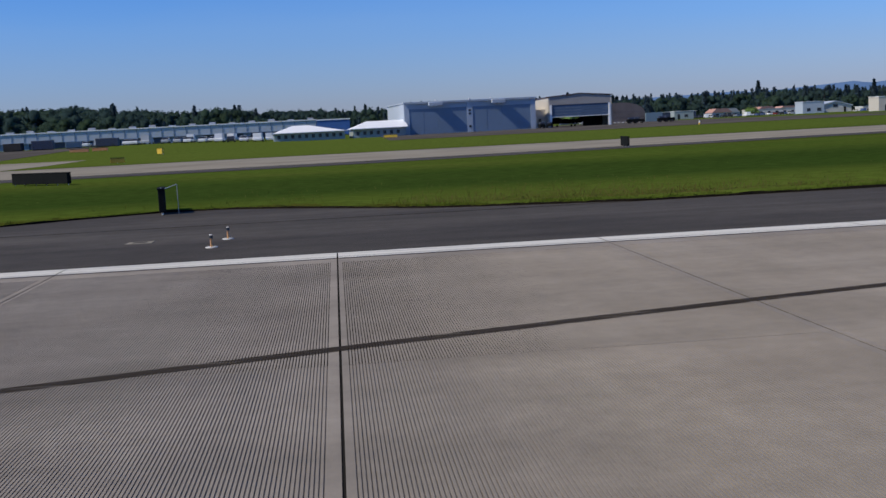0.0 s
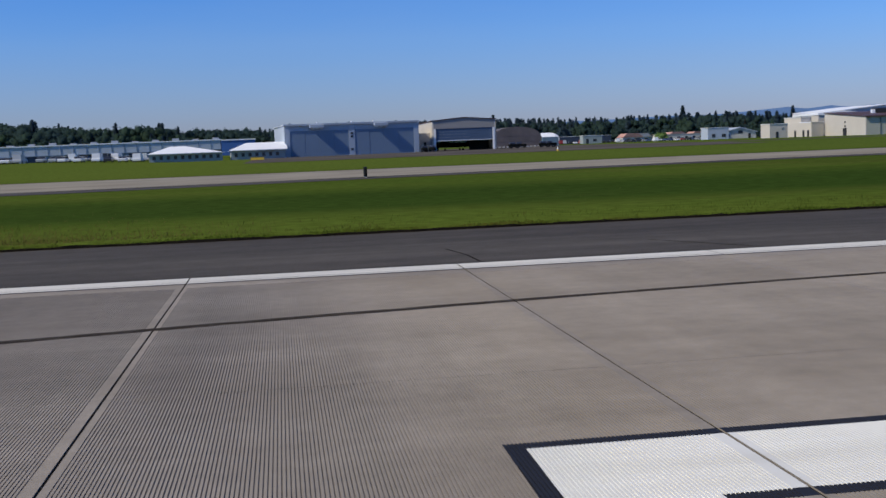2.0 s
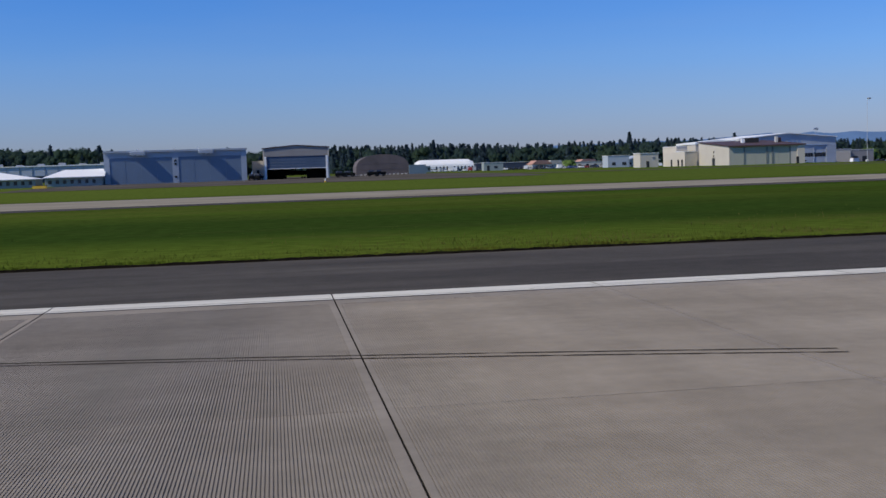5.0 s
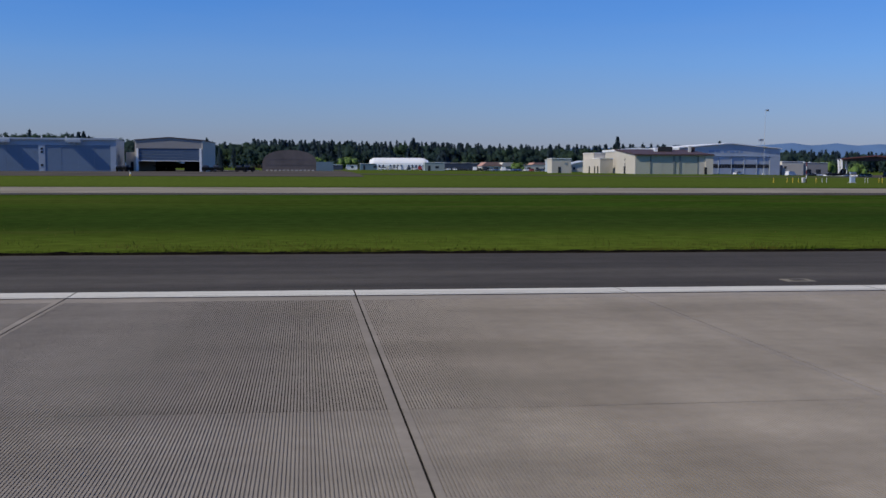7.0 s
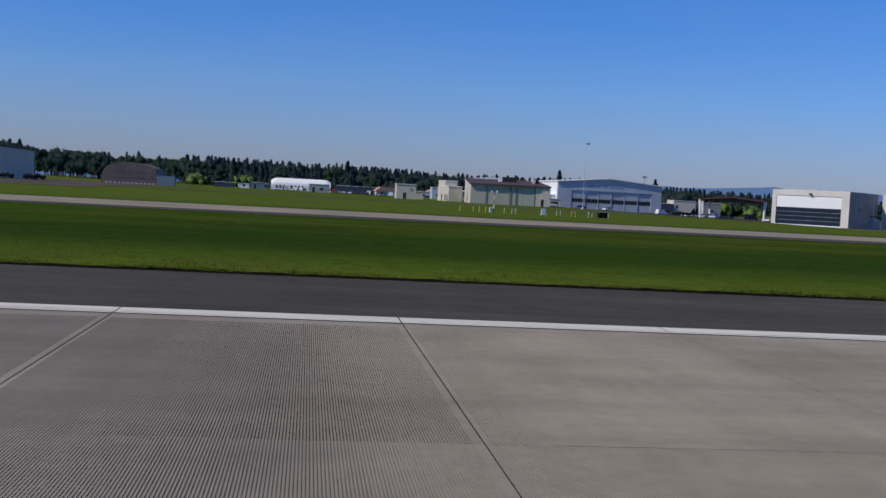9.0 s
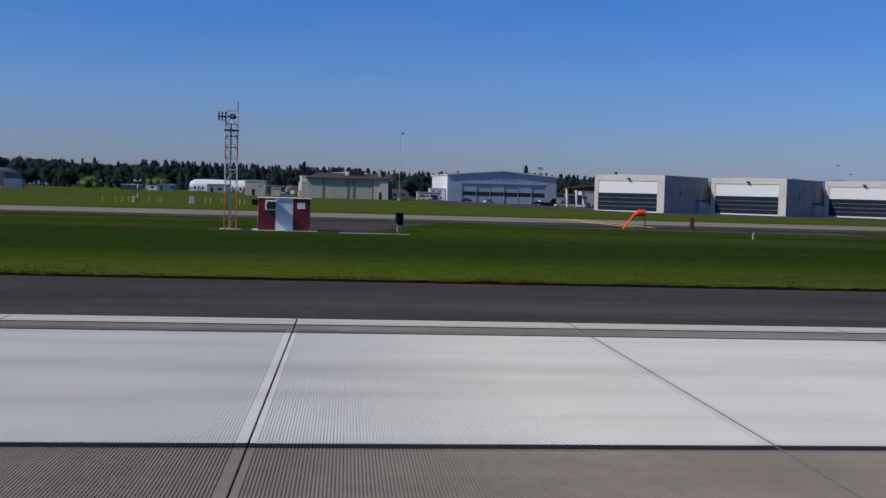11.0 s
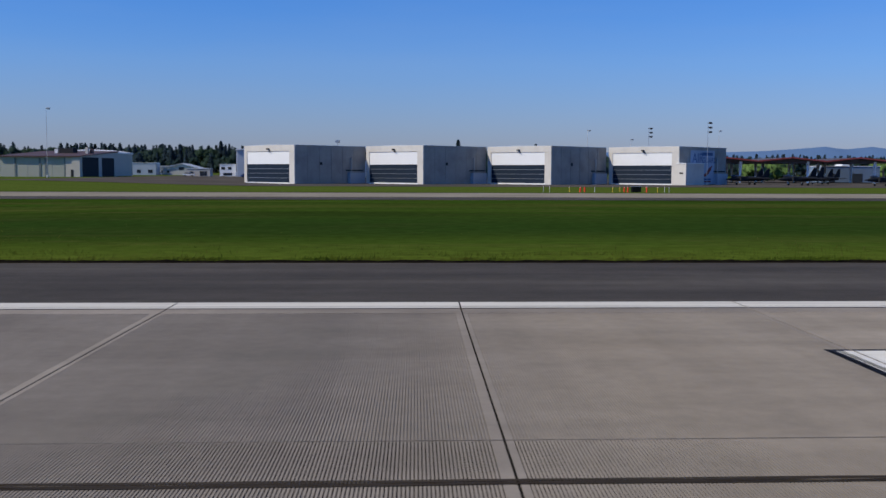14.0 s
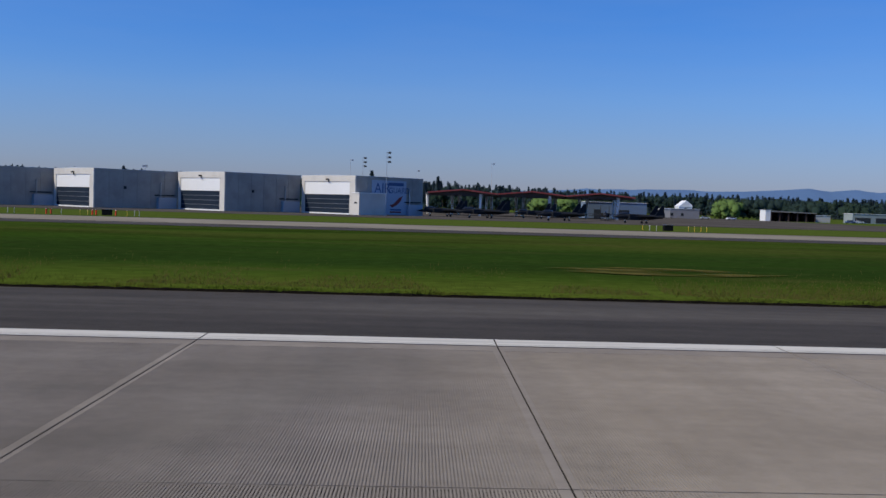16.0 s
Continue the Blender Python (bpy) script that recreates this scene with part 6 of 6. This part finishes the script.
mast = thing("lattice_mast", 170.6, 52.4, 0, 8, "orange and white lattice mast with red antenna head", "mast")
LEG = 0.29
levels = [0, 0.6, 1.2, 1.85, 2.4, 2.95, 3.5, 4.05, 4.6, 5.2, 5.85]
paint = ("orange_steel", "orange_steel", "orange_steel", "mast_white", "mast_white", "mast_white", "orange_steel", "orange_steel", "mast_white", "mast_white")
for z0, z1, c in zip(levels, levels[1:], paint):
    for sx, sy in ((-1, -1), (1, -1), (1, 1), (-1, 1)):
        part("leg", rod((sx * LEG, sy * LEG, z0), (sx * LEG, sy * LEG, z1), 0.026, seg=6), M[c], mast)
    for k, ((ax, ay), (bx, by)) in enumerate((((-1, -1), (1, -1)), ((1, -1), (1, 1)), ((1, 1), (-1, 1)), ((-1, 1), (-1, -1)))):
        part("crossbar", rod((ax * LEG, ay * LEG, z1), (bx * LEG, by * LEG, z1), 0.016, seg=5), M[c], mast)
        lo, hi = (z0, z1) if k % 2 == 0 else (z1, z0)
        part("brace", rod((ax * LEG, ay * LEG, lo), (bx * LEG, by * LEG, hi), 0.014, seg=5), M[c], mast)
part("platform", box(-0.36, 0.36, -0.36, 0.36, 4.86, 4.92), M["ironwork"], mast)
arm = part("antenna_arm", rod((-0.7, 0, 5.55), (0.3, 0, 5.55), 0.03, seg=6), M["ironwork"], mast)
for x in (-0.62, -0.46, -0.3):
    part("antenna_paddle", box(x - 0.03, x + 0.03, -0.35, 0.35, 5.36, 5.78, bevel=0.01), M["crimson"], arm)
part("lamp_drum", rod((0.05, -0.1, 5.45), (0.05, -0.1, 5.7), 0.13, seg=12), M["ironwork"], mast)
part("rod_aerial", rod((0.3, 0.1, 4.0), (0.3, 0.1, 6.3), 0.035, 0.02, 6), M["ironwork"], mast)
part("cable_tray", box(-0.06, 0.02, 0.24, 0.28, 0, 5.2), M["steel"], mast)
part("foundation", box(-0.5, 0.5, -0.5, 0.5, -0.05, 0.04), M["pale"], mast)
access = thing("access_path", label="dark asphalt access path from the taxiway to the hut", category="path", kind="structure")
part("pad", plate([(169.6, 50.9), (179.4, 51.0), (179.4, 51.9), (176.8, 52.6), (169.6, 52.9)], -0.05, 0.016), M["asphalt"], access)
part("drive", plate([(174.9, 52.5), (177.3, 52.5), (182.5, 71.9), (172.0, 71.9)], -0.05, 0.012), M["asphalt"], access)
part("edge_strip", plate([(176.0, 50.75), (179.4, 50.85), (179.4, 51.0), (176.0, 50.95)], -0.05, 0.03), M["pale"], access)
part("wedge", plate([(186, 71.85), (192, 68.3), (200, 66.4), (211.2, 63.5), (211.2, 71.85)], -0.05, 0.012), M["asphalt"], access)
stake = thing("marker_stake", 198.9, 56.2, 0, 0, "thin white marker stake in the grass", "stake")
part("stake", rod((0, 0, -0.02), (0, 0, 0.36), 0.025, 0.02, 6), M["white"], stake)
part("flag", box(-0.01, 0.07, -0.006, 0.006, 0.26, 0.34), M["white"], stake)
cab = thing("equipment_cabinet", 234.45, 60.1, land(234.6, 60.1) + 0.05, 0, "small dark grey cabinet on legs beside the gravel strip", "cabinet")
part("body", box(0.06, 0.34, 0, 0.26, 0.24, 0.74, bevel=0.02), M["ironwork"], cab)
for a in (0.05, 0.37):
    part("leg", rod((a, 0.15, -0.02), (a, 0.15, 0.23), 0.03), M["steel"], cab)
part("base", box(-0.15, 0.57, -0.15, 0.45, -0.02, 0.05), M["pale"], cab)


def glide_light(x, y):
    g = thing("glide_light", x, y, land(x, y) + 0.06, 4, "red approach light box on dark metal legs", "light", "row of approach light boxes")
    tilt = pose(0, 0, 0.62, 0, -4, 0)
    part("housing", box(-0.20, 0.30, -0.26, 0.26, -0.06, 0.07, bevel=0.02), M["red"], g, m=tilt)
    part("hood", box(-0.33, -0.20, -0.27, 0.27, -0.075, 0.085, bevel=0.015), M["dark"], g, "black hood over the lens", m=tilt)
    part("lid", box(-0.20, 0.32, -0.28, 0.28, 0.07, 0.085), M["red"], g, m=tilt)
    part("front_glass", box(-0.345, -0.331, -0.22, 0.22, -0.05, 0.06), M["glass"], g, m=tilt)
    for a, b in ((-0.24, -0.2), (-0.24, 0.2), (0.24, -0.2), (0.24, 0.2)):
        leg = part("leg", rod((a, b, 0), (a, b, 0.58), 0.022), M["ironwork"], g)
        part("foot", box(a - 0.07, a + 0.07, b - 0.07, b + 0.07, -0.02, 0.03), M["pale"], leg)
    part("brace", rod((-0.24, -0.2, 0.12), (0.24, -0.2, 0.5), 0.014, seg=6), M["ironwork"], g)
    part("brace", rod((-0.24, 0.2, 0.5), (0.24, 0.2, 0.12), 0.014, seg=6), M["ironwork"], g)
    bm = bmesh.new()
    pts = [(0.1, -0.2, 0.56), (0.0, -0.26, 0.4), (0.1, -0.3, 0.3), (0.02, -0.28, 0.2), (0.12, -0.2, 0.02)]
    for p, q in zip(pts, pts[1:]):
        rod(p, q, 0.018, seg=6, bm=bm)
    part("cable", bm, M["dark"], g)
    return g


one = glide_light(234.2, 27.3)
for y in (34.5, 41.7, 48.9):
    copy_thing(one, pose(234.2, y, land(234.2, y) + 0.06, 0, 0, 4))

sock = thing("windsock", 194.35, 61.8, 0, 0, "drooping orange windsock on a thin pole", "windsock")
part("pole", rod((0, 0, -0.02), (0, 0, 1.6), 0.03, 0.02), M["ironwork"], sock)
part("lamp", rod((0, 0, 1.6), (0, 0, 1.7), 0.045, seg=8), M["red"], sock)
part("ring", rod((0.02, 0, 1.225), (-0.06, 0, 1.22), 0.205, 0.2, 14), M["steel"], sock)
bm = bmesh.new()
rows = []
for k, (x, z, r) in enumerate(((-0.04, 1.22, 0.2), (-0.45, 1.24, 0.2), (-0.72, 1.1, 0.19), (-0.98, 0.74, 0.17), (-1.3, 0.28, 0.13))):
    tilt = (0, 0.15, 0.6, 0.9, 0.9)[k]
    rows.append([bm.verts.new((x + r * math.cos(a) * math.sin(tilt), r * math.sin(a), z + r * math.cos(a) * math.cos(tilt))) for a in [2 * math.pi * i / 12 for i in range(12)]])
for r, q in zip(rows, rows[1:]):
    for i in range(12):
        bm.faces.new((r[i], r[(i + 1) % 12], q[(i + 1) % 12], q[i]))
part("sleeve", bm, M["orange"], sock, smooth=True)
line = thing("taxi_line", label="pair of yellow painted lines across the taxiway", category="marking", kind="structure")
for a, b in ((196.3, 196.9), (197.6, 198.5)):
    part("stripe", plate([(b, 74.5), (b + 0.35, 74.5), (a + 0.35, 97), (a, 97)], 0.0, 0.03), M["yellow"], line)

# short posts and barrels in the grass before the shelters and the workshop
posts = [(283.9, "white"), (284.6, "white"), (286.8, "yellow"), (288.0, "orange"), (288.5, "orange"), (289.6, "white"), (291.6, "yellow"), (292.4, "yellow"), (292.9, "orange"), (293.3, "orange"), (295.4, "orange"), (296.6, "yellow"), (297.4, "white"), (297.9, "white")]
posts = [(283.8 + (x - 283.9) * 1.168, 134.6, c) for x, c in posts]
posts += [(145.9, 135.5, "yellow"), (147.6, 135, "yellow"), (148.4, 135, "yellow"), (149.2, 135, "yellow"), (151.7, 135, "yellow"), (152.8, 135.5, "white"), (153.2, 135, "white"), (158.7, 135, "white"), (159.3, 135.4, "white"), (160.7, 135, "yellow"), (161.2, 135, "yellow"), (163.0, 135, "white"), (163.6, 135.4, "white"), (165.7, 135, "white")]
posts += [(364.1, 133.6, "yellow"), (365.0, 133.6, "white"), (365.8, 133.2, "white"), (369.8, 132.8, "yellow"), (370.6, 132.8, "yellow"), (371.4, 132.7, "yellow"), (372.1, 132.6, "yellow")]
for x, y, c in posts:
    p = thing("marker_post", x, y, land(x, y), 0, c + " marker post standing in the grass", "post", "marker posts")
    part("post", rod((0, 0, -0.02), (0, 0, 0.64), 0.036 if c != "orange" else 0.1, seg=8), M["mast_white" if c == "white" else c], p)
    part("cap", rod((0, 0, 0.64), (0, 0, 0.68), 0.06, 0.02, 8), M["white"], p)
station = thing("weather_station", 150.3, 135, land(150.3, 135), 0, "weather station with red and white pole and white box", "station")
for i in range(5):
    part("pole_band", rod((0, 0, 0.56 * i - 0.02), (0, 0, 0.56 * i + 0.54), 0.05, seg=8), M["white" if i % 2 else "red"], station)
part("cross_arm", rod((-0.35, 0, 2.7), (0.35, 0, 2.7), 0.03, seg=6), M["mast_white"], station)
part("wind_vane", box(-0.5, -0.28, -0.02, 0.02, 2.62, 2.86), M["white"], station)
part("cup", rod((0.35, 0, 2.7), (0.35, 0, 2.88), 0.1, 0.03, 8), M["white"], station)
part("instrument_box", box(-0.6, -0.22, -0.25, 0.2, 0.0, 0.7, bevel=0.04), M["pale"], station)
part("louvre", box(-0.55, -0.27, -0.265, -0.248, 0.25, 0.62), M["steel"], station)
cab = thing("equipment_cabinet", 156.7, 135, land(156.7, 135), 0, "pale blue equipment cabinet in the grass", "cabinet")
part("body", box(0, 0.6, 0, 0.5, 0.08, 0.85, bevel=0.03), M["signblue"], cab)
part("base", box(-0.1, 0.7, -0.1, 0.6, -0.02, 0.08), M["pale"], cab)
for x, y in ((164.5, 135.2), (295.4, 134.8), (366.9, 133.6)):
    b = thing("equipment_box", x, y, land(x, y), 5, "dark equipment box among the posts", "box")
    part("body", box(0, 1.2, 0, 0.7, 0, 0.75, bevel=0.03), M["signback"], b)
    part("lid", box(-0.03, 1.23, -0.03, 0.73, 0.75, 0.79), M["steel"], b)

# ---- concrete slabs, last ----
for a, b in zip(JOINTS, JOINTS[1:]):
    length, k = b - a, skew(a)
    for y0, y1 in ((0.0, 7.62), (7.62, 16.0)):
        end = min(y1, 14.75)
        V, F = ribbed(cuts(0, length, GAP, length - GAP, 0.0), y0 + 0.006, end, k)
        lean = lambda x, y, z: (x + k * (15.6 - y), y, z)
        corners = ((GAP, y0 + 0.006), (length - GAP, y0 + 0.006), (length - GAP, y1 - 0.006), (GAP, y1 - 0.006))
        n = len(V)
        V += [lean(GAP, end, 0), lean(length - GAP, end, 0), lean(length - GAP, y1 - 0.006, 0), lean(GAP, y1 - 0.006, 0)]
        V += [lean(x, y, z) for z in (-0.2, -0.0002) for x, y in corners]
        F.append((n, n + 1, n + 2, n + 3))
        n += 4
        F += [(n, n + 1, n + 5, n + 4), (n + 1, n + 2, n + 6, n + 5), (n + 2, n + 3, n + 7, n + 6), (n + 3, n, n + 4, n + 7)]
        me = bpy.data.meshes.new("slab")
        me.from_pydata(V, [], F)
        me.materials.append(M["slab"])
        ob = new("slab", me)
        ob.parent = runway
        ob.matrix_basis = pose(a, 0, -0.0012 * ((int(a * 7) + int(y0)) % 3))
